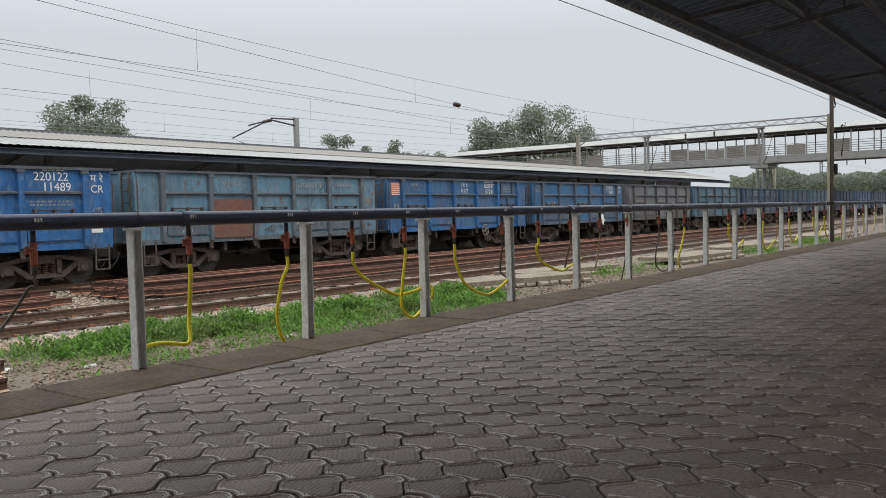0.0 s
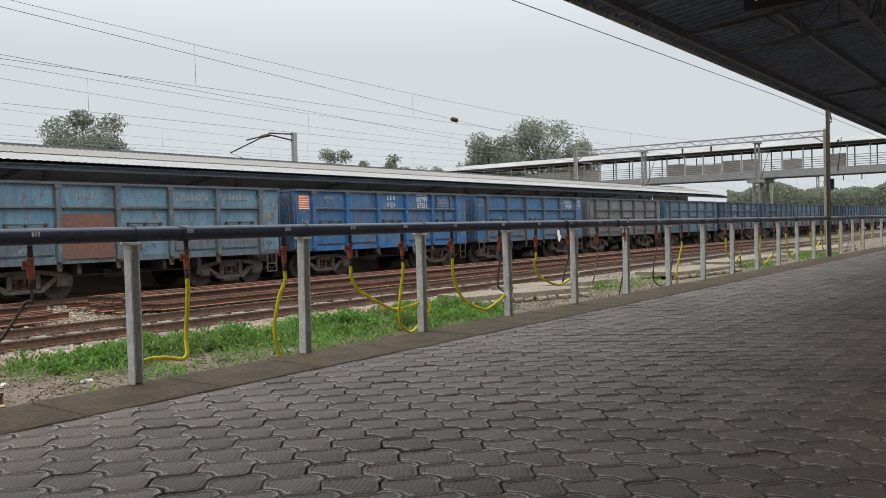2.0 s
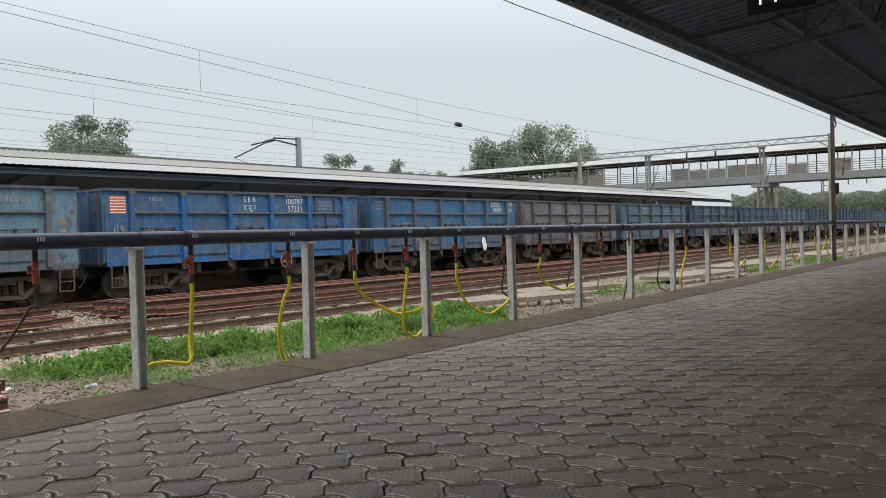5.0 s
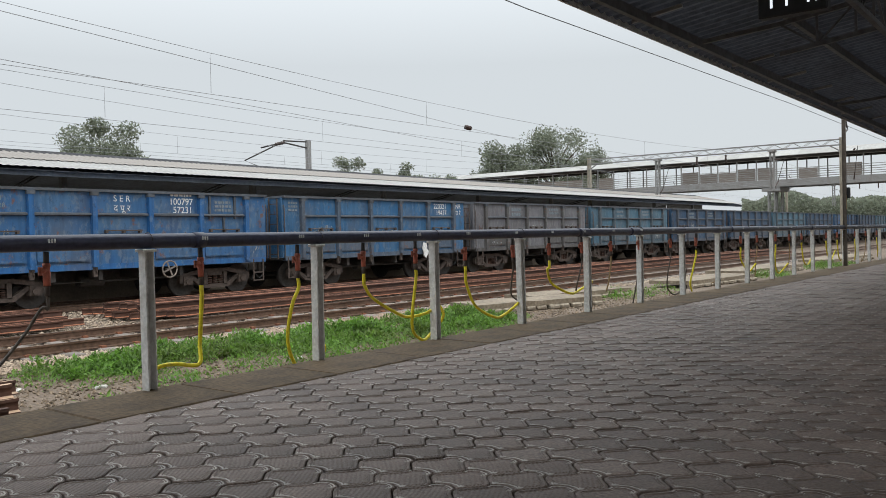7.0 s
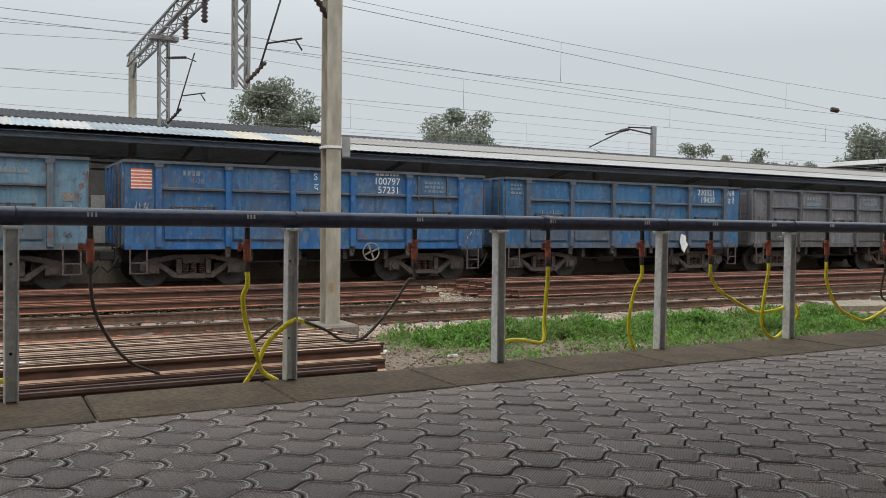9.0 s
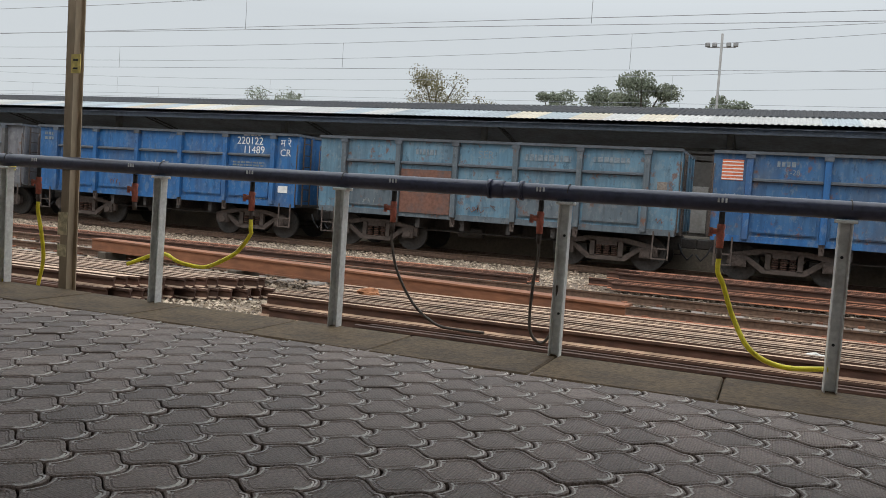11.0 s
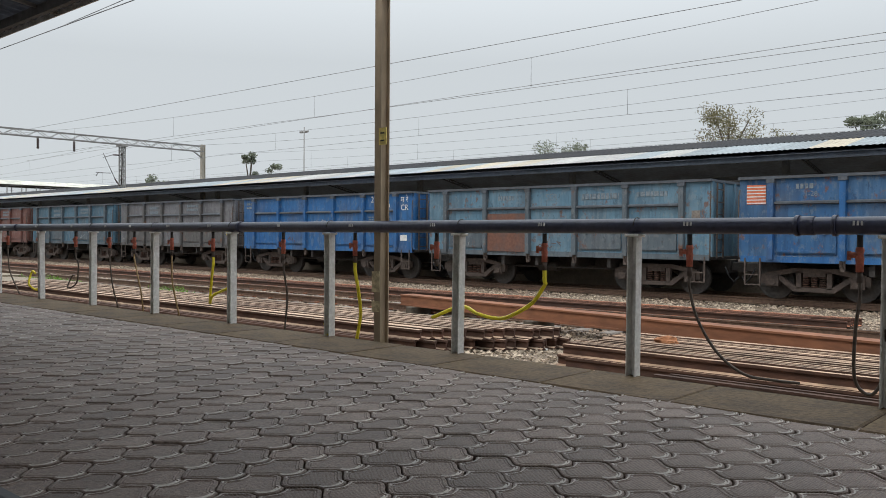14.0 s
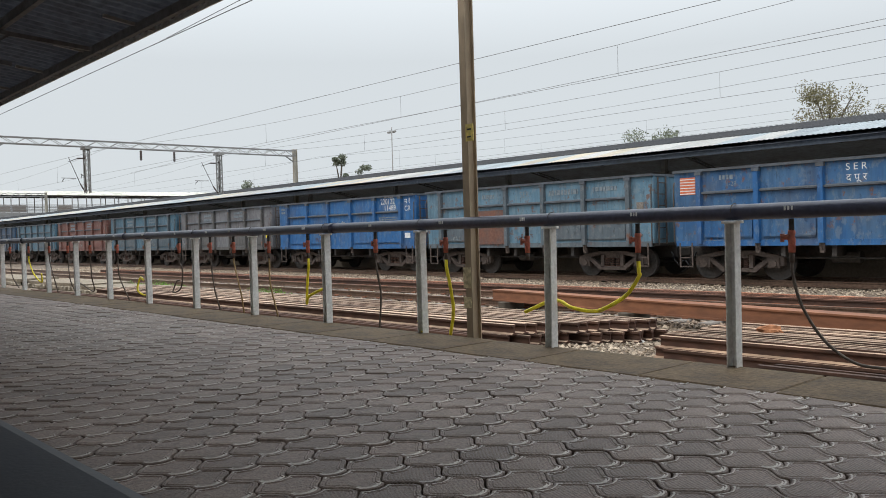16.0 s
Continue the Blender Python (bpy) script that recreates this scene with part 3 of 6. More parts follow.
truss(bm, (-60, 2.0, 4.1), (75, 2.0, 4.1), 0.5, 190, 0.06, 0.028)
tagged(part("lattice_girder", bm, CANOPYSTEEL), "long dark lattice girder under the canopy", "girder")
# the sheets reach a little further out over the eastern half
for y, x0, x1 in ((4.87, -60, 1.99), (5.0, 2.01, 75)):
    z = slope_z(y)
    bm = prism(fresh(), [(y, z - 0.03), (y + 0.02, z - 0.03), (y + 0.02, z + 0.09), (y, z + 0.09)], x0, x1, "x")
    tagged(part("canopy_fascia", bm, GALV), "grey metal edge strip of the canopy", "fascia", kind="structure")

for i in range(50):
    x = -40 + 2.0 * i + 0.5
    tagged(part("sheet_bracket", bar(fresh(), (x, 4.14, slope_z(4.14) - 0.02), (x, 4.84, slope_z(4.84) - 0.02), 0.045), STEELGREY), "pale short steel bracket under the canopy's edge", "bracket", "brackets under the canopy")

# unseen wall added behind the bench to hold back low sky light
setting("light_block_wall", box(fresh(), -60, 75, -6.4, -6.15, -0.03, 3.6), PLASTER, "added plain plastered wall, out of view, that blocks low sky light", "wall")

# hanging indicator board
board = thing("indicator_board", pose(9.0, 2.37, 3.34), "black hanging indicator board with white figures", "sign")
part("casing", bevelled(box(fresh(), -0.07, 0.07, -0.34, 0.34, 0, 0.46), 0.015), BLACK, board)
for s in (-0.3, 0.3):
    part("hanger", bar(fresh(), (0, s, 0.46), (0, s, 1.0), 0.03), CANOPYSTEEL, board)
LED = bpy.data.materials.new("white_led")
LED.use_nodes = True
LED.node_tree.nodes["Principled BSDF"].inputs["Emission Color"].default_value = (0.85, 0.92, 1, 1)
LED.node_tree.nodes["Principled BSDF"].inputs["Emission Strength"].default_value = 0.9
for y in (0.2, 0.05, -0.16, -0.24):
    part("figure", box(fresh(), -0.076, -0.071, y - 0.012, y + 0.012, 0.09, 0.30), LED, board, "white glowing bar")
for y in (0.17, 0.02):
    part("figure", box(fresh(), -0.076, -0.071, y - 0.03, y + 0.012, 0.19, 0.21), LED, board, "white glowing bar")

# ---- steel bench on the platform ----
NAVY = surface("navy_bench_steel", (0.012, 0.015, 0.024), 0.5, grain=40, grain_amt=0.2, stain=(0.03, 0.03, 0.036), stain_scale=6, stain_amt=0.3, bump=0.05)
bench = thing("bench", pose(-2.9, 0.5, 0), "dark navy steel platform bench with a rounded front edge", "bench")
part("seat", prism(fresh(), [(-0.28, 0.40), (0.22, 0.40), (0.285, 0.41), (0.305, 0.43), (0.295, 0.448), (0.26, 0.455), (-0.28, 0.44)], -2.3, 2.0, "x"), NAVY, bench)
part("backrest", prism(fresh(), [(-0.33, 0.46), (-0.29, 0.46), (-0.37, 0.82), (-0.41, 0.82)], -2.3, 2.0, "x"), NAVY, bench)
for x in (-2.0, 0.0, 1.7):
    part("leg", prism(fresh(), [(-0.32, 0.0), (-0.26, 0.0), (-0.2, 0.36), (0.12, 0.36), (0.18, 0.0), (0.24, 0.0), (0.24, 0.4), (-0.28, 0.46), (-0.32, 0.46)], x - 0.03, x + 0.03, "x"), NAVY, bench)

# ---- the goods train ----
PITCH, GAP = 10.713, 0.83
HALF = (PITCH - GAP) / 2
TRAIN = []


def wagon_paint(name, base, fade, rust=(0.16, 0.07, 0.04), fade_amt=0.55, rust_from=0.62, rough=0.55):
    """Old paint: faded in drifts, streaked downwards, rusty where it has gone."""
    m = bpy.data.materials.new(name)
    m.use_nodes = True
    nt = m.node_tree
    b = nt.nodes["Principled BSDF"]
    b.inputs["Roughness"].default_value = rough
    tc = nt.nodes.new("ShaderNodeTexCoord")

    def noise_of(scale, stretch, detail=7, rough_=0.6):
        mp = nt.nodes.new("ShaderNodeMapping")
        mp.inputs["Scale"].default_value = stretch
        nt.links.new(tc.outputs["Object"], mp.inputs["Vector"])
        n = nt.nodes.new("ShaderNodeTexNoise")
        n.inputs["Scale"].default_value, n.inputs["Detail"].default_value, n.inputs["Roughness"].default_value = scale, detail, rough_
        nt.links.new(mp.outputs[0], n.inputs["Vector"])
        return n.outputs[0]

    def blend(fac, a, c):
        mx = nt.nodes.new("ShaderNodeMix")
        mx.data_type = "RGBA"
        nt.links.new(fac, mx.inputs[0])
        if isinstance(a, tuple):
            mx.inputs[6].default_value = (*a, 1)
        else:
            nt.links.new(a, mx.inputs[6])
        mx.inputs[7].default_value = (*c, 1)
        return mx.outputs[2]

    def mask(src, lo, hi, amt):
        r = ramp(nt, [(lo, (0, 0, 0)), (hi, (amt,) * 3)])
        nt.links.new(src, r.inputs[0])
        return r.outputs[0]

    col = blend(mask(noise_of(0.9, (1, 1, 1)), 0.35, 0.7, fade_amt), base, fade)
    col = blend(mask(noise_of(3.2, (2.2, 2.2, 0.25)), 0.44, 0.72, 0.62), col, tuple(c * 0.45 for c in base))
    col = blend(mask(noise_of(1.1, (1, 1, 0.8), 6), 0.5, 0.72, 0.5), col, (0.088, 0.08, 0.08))
    col = blend(mask(noise_of(2.6, (1, 1, 0.8), 9, 0.7), rust_from, rust_from + 0.06, 0.85), col, rust)
    col = blend(mask(noise_of(6.5, (1, 1, 0.55), 8, 0.7), 0.53, 0.60, 0.55), col, tuple(min(1, 0.5 * c + 0.5 * g + 0.02) for c, g in zip(fade, (0.17, 0.17, 0.165))))
    col = blend(mask(noise_of(7.5, (1, 1, 0.45), 8, 0.75), 0.58, 0.63, 0.7), col, tuple(c * 0.4 + 0.012 for c in base))
    col = blend(mask(noise_of(14, (1, 1, 0.5), 5), 0.62, 0.75, 0.35), col, tuple(min(1, c * 1.5 + 0.05) for c in fade))
    nt.links.new(col, b.inputs["Base Color"])
    bp = nt.nodes.new("ShaderNodeBump")
    bp.inputs["Strength"].default_value, bp.inputs["Distance"].default_value = 0.5, 0.03
    nt.links.new(noise_of(1.6, (1, 1, 1), 3), bp.inputs["Height"])
    nt.links.new(bp.outputs[0], b.inputs["Normal"])
    return m


PAINTS = {
    "bright": wagon_paint("bright_blue_wagon_paint", (0.015, 0.108, 0.305), (0.045, 0.165, 0.35), fade_amt=0.5, rust_from=0.69),
    "faded": wagon_paint("faded_teal_wagon_paint", (0.088, 0.19, 0.275), (0.165, 0.275, 0.345), fade_amt=0.8, rust_from=0.57),
    "blue": wagon_paint("blue_wagon_paint", (0.019, 0.100, 0.255), (0.085, 0.168, 0.265), fade_amt=0.75, rust_from=0.575),
    "mid": wagon_paint("mid_blue_wagon_paint", (0.022, 0.115, 0.26), (0.07, 0.165, 0.275), rust_from=0.61),
    "brown": wagon_paint("grey_brown_wagon_paint", (0.125, 0.128, 0.142), (0.23, 0.225, 0.235), rust_from=0.6),
    "teal": wagon_paint("teal_wagon_paint", (0.048, 0.125, 0.185), (0.10, 0.185, 0.25), rust_from=0.67),
    "red": wagon_paint("red_brown_wagon_paint", (0.15, 0.055, 0.042), (0.20, 0.09, 0.07), rust=(0.08, 0.045, 0.035), rust_from=0.6),
    "dark": wagon_paint("dark_blue_wagon_paint", (0.018, 0.055, 0.115), (0.03, 0.085, 0.16), rust_from=0.66),
}
PATCH = surface("red_rust_patch", (0.165, 0.076, 0.052), 0.8, grain=12, stain=(0.085, 0.085, 0.09), stain_scale=2.4, stain_amt=0.75)
GRIME_SHADE = surface("grimy_shaded_rail_paint", (0.085, 0.098, 0.115), 0.75, grain=10, grain_amt=0.3, stain=(0.045, 0.04, 0.038), stain_scale=2.5, stain_amt=0.7)
ORANGE = surface("orange_stripe_paint", (0.62, 0.16, 0.07), 0.6, grain=20)
# dust-greyed frame paint; its tone also stands in for the ribs' shading
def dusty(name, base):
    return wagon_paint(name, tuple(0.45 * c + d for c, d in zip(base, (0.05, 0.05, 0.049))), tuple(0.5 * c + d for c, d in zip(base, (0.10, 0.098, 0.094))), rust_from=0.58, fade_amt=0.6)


FRAMES = {"bright": PAINTS["bright"], "faded": dusty("dusty_shaded_teal_frame", (0.09, 0.15, 0.2)), "blue": dusty("dusty_shaded_blue_frame", (0.02, 0.08, 0.2)), "mid": dusty("dusty_shaded_mid_frame", (0.03, 0.1, 0.2)),
          "brown": dusty("dusty_shaded_brown_frame", (0.07, 0.066, 0.066)), "teal": dusty("dusty_shaded_dull_frame", (0.03, 0.1, 0.155)), "red": PAINTS["red"], "dark": dusty("dusty_shaded_dark_frame", (0.018, 0.055, 0.115))}
RIBS = [-HALF + 0.76 + 1.672 * i for i in range(6)]
SIDE, FLOOR_Z, TOP_Z = 1.50, 1.04, 3.07


def lettering(word, height, material, parent, x, z, y=-(1.50 + 0.012), name="lettering", label=""):
    """Painted words on the wagon's near side."""
    cu = bpy.data.curves.new("words", "FONT")
    cu.body, cu.size, cu.align_x = word, height * 1.4, "CENTER"
    ob = bpy.data.objects.new("words", cu)
    scene.collection.objects.link(ob)
    dg = bpy.context.evaluated_depsgraph_get()
    me = bpy.data.meshes.new_from_object(ob.evaluated_get(dg))
    bpy.data.objects.remove(ob)
    me.materials.clear()
    me.materials.append(material)
    out = share(name, me, parent, pose(x, y, z, 90, 0, 0))
    return tagged(out, label or "white painted lettering", kind="stuff")


def bogie(w, cx):
    """A cast side frame with springs, axle boxes and two wheel sets."""
    b = new("bogie")
    b.parent, b.matrix_basis = w, pose(cx, 0, 0)
    for ax in (-1.0, 1.0):
        bm = fresh()
        for s in (-0.84, 0.84):
            tube(bm, [(ax, s - 0.07, 0.45), (ax, s + 0.07, 0.45)], 0.45, 28)
            tube(bm, [(ax, s - 0.10, 0.45), (ax, s + 0.10, 0.45)], 0.14, 12)
        tube(bm, [(ax, -1.1, 0.45), (ax, 1.1, 0.45)], 0.07, 10)
        part("wheelset", bm, DARKSTEEL, b)
    for s in (-1.12, 1.12):
        bm = fresh()
        for pts in (((-1.28, 0.40), (-1.28, 0.62), (-1.12, 0.68), (-0.5, 0.80), (0.5, 0.80), (1.12, 0.68), (1.28, 0.62), (1.28, 0.40), (1.16, 0.40), (1.1, 0.56), (0.45, 0.69), (-0.45, 0.69), (-1.1, 0.56), (-1.16, 0.40)),
                    ((-0.98, 0.60), (-0.48, 0.22), (0.48, 0.22), (0.98, 0.60), (0.80, 0.60), (0.40, 0.33), (-0.40, 0.33), (-0.80, 0.60)),
                    ((-0.42, 0.3), (-0.30, 0.3), (-0.30, 0.72), (-0.42, 0.72)), ((0.30, 0.3), (0.42, 0.3), (0.42, 0.72), (0.30, 0.72))):
            prism(bm, pts, s - 0.06, s + 0.06, "y")
        part("side_frame", bm, BOGIE, b)
        for ax in (-1.0, 1.0):
            bm = fresh()
            box(bm, ax - 0.16, ax + 0.16, s - 0.09, s + 0.09, 0.34, 0.60)
            tube(bm, [(ax, s - 0.13, 0.45), (ax, s + 0.13, 0.45)], 0.095, 12)
            part("axle_box", bm, BOGIE, b)
        for dx in (-0.2, 0.0, 0.2):
            bm = fresh()
            for k in range(5):
                tube(bm, [(dx, s, 0.34 + k * 0.055), (dx, s, 0.372 + k * 0.055)], 0.08, 10)
            part("spring", bm, RUST_AND_SHADE, b)
    bm = box(fresh(), -0.26, 0.26, -1.15, 1.15, 0.60, 0.80)
    part("bolster", bm, BOGIE, b)


def wagon_template(paint, rib_paint, hand_wheel=False):
    w = thing("open_wagon", pose(0, 0, 0), "open steel coal wagon", "wagon", "wagons of the goods train")
    for s in (-1, 1):
        a, b = sorted((s * SIDE, s * (SIDE - 0.03)))
        part("side_wall", box(fresh(), -HALF, HALF, a, b, FLOOR_Z, TOP_Z - 0.04), paint, w)
    part("floor", box(fresh(), -HALF, HALF, -SIDE + 0.03, SIDE - 0.03, 0.95, 1.03), DARKSTEEL, w)
    for s in (-1, 1):
        a, b = sorted((s * HALF, s * (HALF - 0.03)))
        part("end_wall", box(fresh(), a, b, -SIDE + 0.03, SIDE - 0.03, FLOOR_Z, TOP_Z - 0.04), paint, w)
        a, b = sorted((s * HALF, s * (HALF + 0.06)))
        for y in (-1.42, -0.72, 0, 0.72, 1.42):
            part("end_rib", box(fresh(), a, b, y - 0.05, y + 0.05, FLOOR_Z, TOP_Z - 0.06), paint, w)
    bm = fresh()
    for s in (-1, 1):
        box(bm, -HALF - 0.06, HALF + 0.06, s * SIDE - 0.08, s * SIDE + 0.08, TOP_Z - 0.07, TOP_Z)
        box(bm, s * (HALF - 0.02) - 0.06, s * (HALF - 0.02) + 0.06, -SIDE, SIDE, TOP_Z - 0.075, TOP_Z - 0.005)
    part("top_rail", bm, GRIME_SHADE, w)
    for s in (-1, 1):
        for x in RIBS:
            o = s * SIDE
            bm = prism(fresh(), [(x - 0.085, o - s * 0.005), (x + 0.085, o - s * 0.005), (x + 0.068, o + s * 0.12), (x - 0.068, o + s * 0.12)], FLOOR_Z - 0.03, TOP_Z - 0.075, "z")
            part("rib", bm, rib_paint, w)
        for x in RIBS:
            y0, y1 = sorted((s * (SIDE + 0.02), s * (SIDE + 0.135)))
            part("rib_cap", box(fresh(), x - 0.10, x + 0.10, y0, y1, TOP_Z - 0.17, TOP_Z - 0.076), GRIME_SHADE, w)
        bm = fresh()
        for i in range(5):
            a, b = RIBS[i] + 0.08, RIBS[i + 1] - 0.08
            prism(bm, [(s * SIDE - s * 0.004, 2.36), (s * (SIDE + 0.085), 2.38), (s * (SIDE + 0.085), 2.42), (s * SIDE - s * 0.004, 2.45)], a, b, "x")
        # grimy, and dark enough to paint in the shadow line along the waist
        part("waist_rail", bm, GRIME_SHADE, w)
        # drop doors along the foot of the side
        for i in (0, 1, 3, 4):
            a, b = RIBS[i] + 0.15, RIBS[i + 1] - 0.15
            y0, y1 = sorted((s * (SIDE + 0.004), s * (SIDE + 0.035)))
            bm = box(fresh(), a, b, y0, y1, 1.16, 1.74)
            for z in (1.19, 1.66):
                y2, y3 = sorted((s * (SIDE + 0.035), s * (SIDE + 0.055)))
                box(bm, a, b, y2, y3, z, z + 0.05)
            for x in (a + 0.25, b - 0.25):
                y2, y3 = sorted((s * (SIDE + 0.035), s * (SIDE + 0.075)))
                box(bm, x - 0.04, x + 0.04, y2, y3, 1.62, 1.86)
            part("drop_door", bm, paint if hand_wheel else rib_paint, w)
        for i in (0, 2, 4):
            cx = (RIBS[i] + RIBS[i + 1]) / 2
            bm = fresh()
            tube(bm, [(cx - 0.55, s * (SIDE + 0.09), 1.97), (cx + 0.55, s * (SIDE + 0.09), 1.97)], 0.02, 6)
            for x in (cx - 0.5, cx, cx + 0.5):
                bar(bm, (x, s * (SIDE - 0.005), 1.95), (x, s * (SIDE + 0.11), 1.95), 0.06, 0.09)
            part("latch_bar", bm, BOGIE, w)
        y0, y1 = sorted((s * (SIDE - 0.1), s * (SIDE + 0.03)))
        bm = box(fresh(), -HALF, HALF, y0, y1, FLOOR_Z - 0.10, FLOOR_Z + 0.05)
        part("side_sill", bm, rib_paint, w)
        # brackets, hooks and loose chains below the sill
        for x in RIBS[1:5]:
            bm = prism(fresh(), [(x - 0.05, FLOOR_Z - 0.28), (x + 0.05, FLOOR_Z - 0.28), (x + 0.07, FLOOR_Z), (x - 0.07, FLOOR_Z)], s * (SIDE - 0.02), s * (SIDE + 0.06), "y")
            tube(bm, [(x, s * (SIDE + 0.08), FLOOR_Z + 0.45), (x + 0.03, s * (SIDE + 0.10), FLOOR_Z + 0.2), (x - 0.02, s * (SIDE + 0.09), FLOOR_Z - 0.05), (x + 0.03, s * (SIDE + 0.07), FLOOR_Z - 0.2)], 0.014, 5)
            part("door_hook", bm, BOGIE, w)
        # corner steps
        for e in (-1, 1):
            bm = fresh()
            for x in (e * (HALF - 0.12), e * (HALF - 0.5)):
                bar(bm, (x, s * (SIDE + 0.03), 0.35), (x, s * (SIDE + 0.03), FLOOR_Z), 0.035)
            for z in (0.37, 0.62):
                bar(bm, (e * (HALF - 0.12), s * (SIDE + 0.03), z), (e * (HALF - 0.5), s * (SIDE + 0.03), z), 0.03)
            part("step", bm, BOGIE, w)
            bm = fresh()
            tube(bm, [(e * (HALF + 0.03), s * (SIDE + 0.03), 1.0), (e * (HALF + 0.04), s * (SIDE + 0.07), 1.15), (e * (HALF + 0.04), s * (SIDE + 0.07), 2.6), (e * (HALF + 0.03), s * (SIDE + 0.03), 2.75)], 0.016, 6)
            part("grab_rail", bm, BOGIE, w)
    bm = fresh()
    box(bm, -HALF - 0.05, HALF + 0.05, -0.25, 0.25, 0.58, 0.93)
    for x in (-1.9, -0.6, 0.7, 1.9):
        box(bm, x - 0.06, x + 0.06, -1.4, 1.4, 0.66, 0.95)
    part("underframe", bm, DARKSTEEL, w)
    bm = tube(fresh(), [(-0.9, -0.75, 0.62), (-0.2, -0.75, 0.62)], 0.16, 14)
    tube(bm, [(-3, -0.9, 0.6), (3, -0.9, 0.6)], 0.025, 6)
    part("brake_cylinder", bm, DARKSTEEL, w)
    for e in (-1, 1):
        part("coupler", bevelled(box(fresh(), e * (HALF + 0.2) - 0.22, e * (HALF + 0.2) + 0.22, -0.13, 0.13, 0.62, 0.88), 0.03), DARKSTEEL, w)
    for e in (-1, 1):
        bm = tube(fresh(), [(e * HALF, -0.5, 0.75), (e * (HALF + 0.12), -0.52, 0.5), (e * (HALF + 0.25), -0.5, 0.35), (e * (HALF + 0.38), -0.48, 0.5)], 0.025, 6)
        part("brake_hose", bm, BLACK, w)
    for e in (-1, 1):
        # ladder on the end wall
        bm = fresh()
        for y in (-1.28, -0.88):
            bar(bm, (e * (HALF + 0.10), y, 1.0), (e * (HALF + 0.10), y, TOP_Z - 0.1), 0.035)
        for k in range(6):
            bar(bm, (e * (HALF + 0.10), -1.28, 1.15 + k * 0.33), (e * (HALF + 0.10), -0.88, 1.15 + k * 0.33), 0.028)
        part("ladder", bm, BOGIE, w)
    for e in (-1, 1):
        bogie(w, e * 3.26)
    if hand_wheel:
        # hand brake wheel on the near side
        bm = fresh()
        ring = [(0.235 * math.cos(a * math.pi / 10), 0, 0.235 * math.sin(a * math.pi / 10)) for a in range(21)]
        tube(bm, ring, 0.02, 6)
        for a in range(4):
            c, s2 = 0.2 * math.cos(a * math.pi / 2 + 0.4), 0.2 * math.sin(a * math.pi / 2 + 0.4)
            bar(bm, (0, 0, 0), (c, 0, s2), 0.045, 0.02, up=(0, 1, 0))
        tube(bm, [(0, 0.02, 0), (0, 0.2, 0)], 0.025, 6)
        part("brake_wheel", bm, SLEEPER, w, "white spoked hand brake wheel", at=pose(1.35, -SIDE - 0.14, 0.86))
    return w


ORDER = {-9: "dark", -8: "teal", -7: "dark", -6: "blue", -5: "dark", -4: "teal", -3: "red", -2: "teal", -1: "brown", 0: "bright", 1: "faded", 2: "blue", 3: "mid", 4: "brown", 5: "teal", 6: "dark",
         7: "dark", 8: "teal", 9: "dark", 10: "blue", 11: "dark", 12: "teal", 13: "dark", 14: "brown", 15: "dark", 16: "blue", 17: "dark", 18: "teal", 19: "dark", 20: "dark", 21: "dark", 22: "blue", 23: "dark", 24: "dark"}
LOOKS = {"bright": "bright blue open coal wagon with a white stencilled number", "faded": "faded grey-blue open wagon with rust patches", "blue": "deep blue open wagon with worn paint and white stencils",
         "mid": "mid-blue open coal wagon with chalk scrawls", "brown": "dirty grey-brown open coal wagon", "teal": "dull teal open coal wagon", "red": "red-brown oxide open coal wagon", "dark": "dark sooty blue open coal wagon"}
made = {}
for k in sorted(ORDER, key=abs):
    kind = ORDER[k]
    if k == 2:
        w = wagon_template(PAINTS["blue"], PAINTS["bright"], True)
    elif kind not in made:
        w = made[kind] = wagon_template(PAINTS[kind], FRAMES[kind])
    else:
        w = copy_thing(made[kind], pose(0, 0, 0))
    tagged(w, LOOKS[kind])
    TRAIN.append((k, w))
WAGON = dict(TRAIN)
FAINT = surface("worn_white_stencil", (0.20, 0.235, 0.26), 0.7, grain=30, grain_amt=0.2, stain=(0.08, 0.12, 0.16), stain_scale=9, stain_amt=0.8, bump=0)


def bars(w, x, z, rows, width, height, material=None):
    """Small stencilled lines too worn to read."""
    for r in range(rows):
        bm = fresh()
        a = x
        while a < x + width:
            d = random.uniform(0.05, 0.14)
            box(bm, a, min(a + d, x + width), -SIDE - 0.014, -SIDE - 0.004, z - r * height * 1.7, z - r * height * 1.7 + height)
            a += d + 0.035
        tagged(part("stencil", bm, material or FAINT, w, "worn stencilled line"), kind="stuff")


def panel_x(i):
    """The middle of the side's panel i, 0 to 6."""
    edges = [-HALF] + RIBS + [HALF]
    return (edges[i] + edges[i + 1]) / 2


# bright blue wagon
w = WAGON[0]
lettering("220122", 0.22, WHITE, w, panel_x(5) - 0.02, 2.72)
lettering("11489", 0.22, WHITE, w, panel_x(5) + 0.12, 2.46)
bars(w, panel_x(5) - 0.25, 2.97, 1, 0.6, 0.06, WHITE)
lettering("म रे", 0.2, WHITE, w, panel_x(6), 2.70)
lettering("CR", 0.2, WHITE, w, panel_x(6), 2.42)
bars(w, panel_x(5) - 0.6, 2.16, 2, 1.1, 0.05)
bars(w, panel_x(5) - 0.3, 1.3, 3, 0.9, 0.05)
bars(w, panel_x(0) - 0.2, 2.75, 2, 0.45, 0.09)
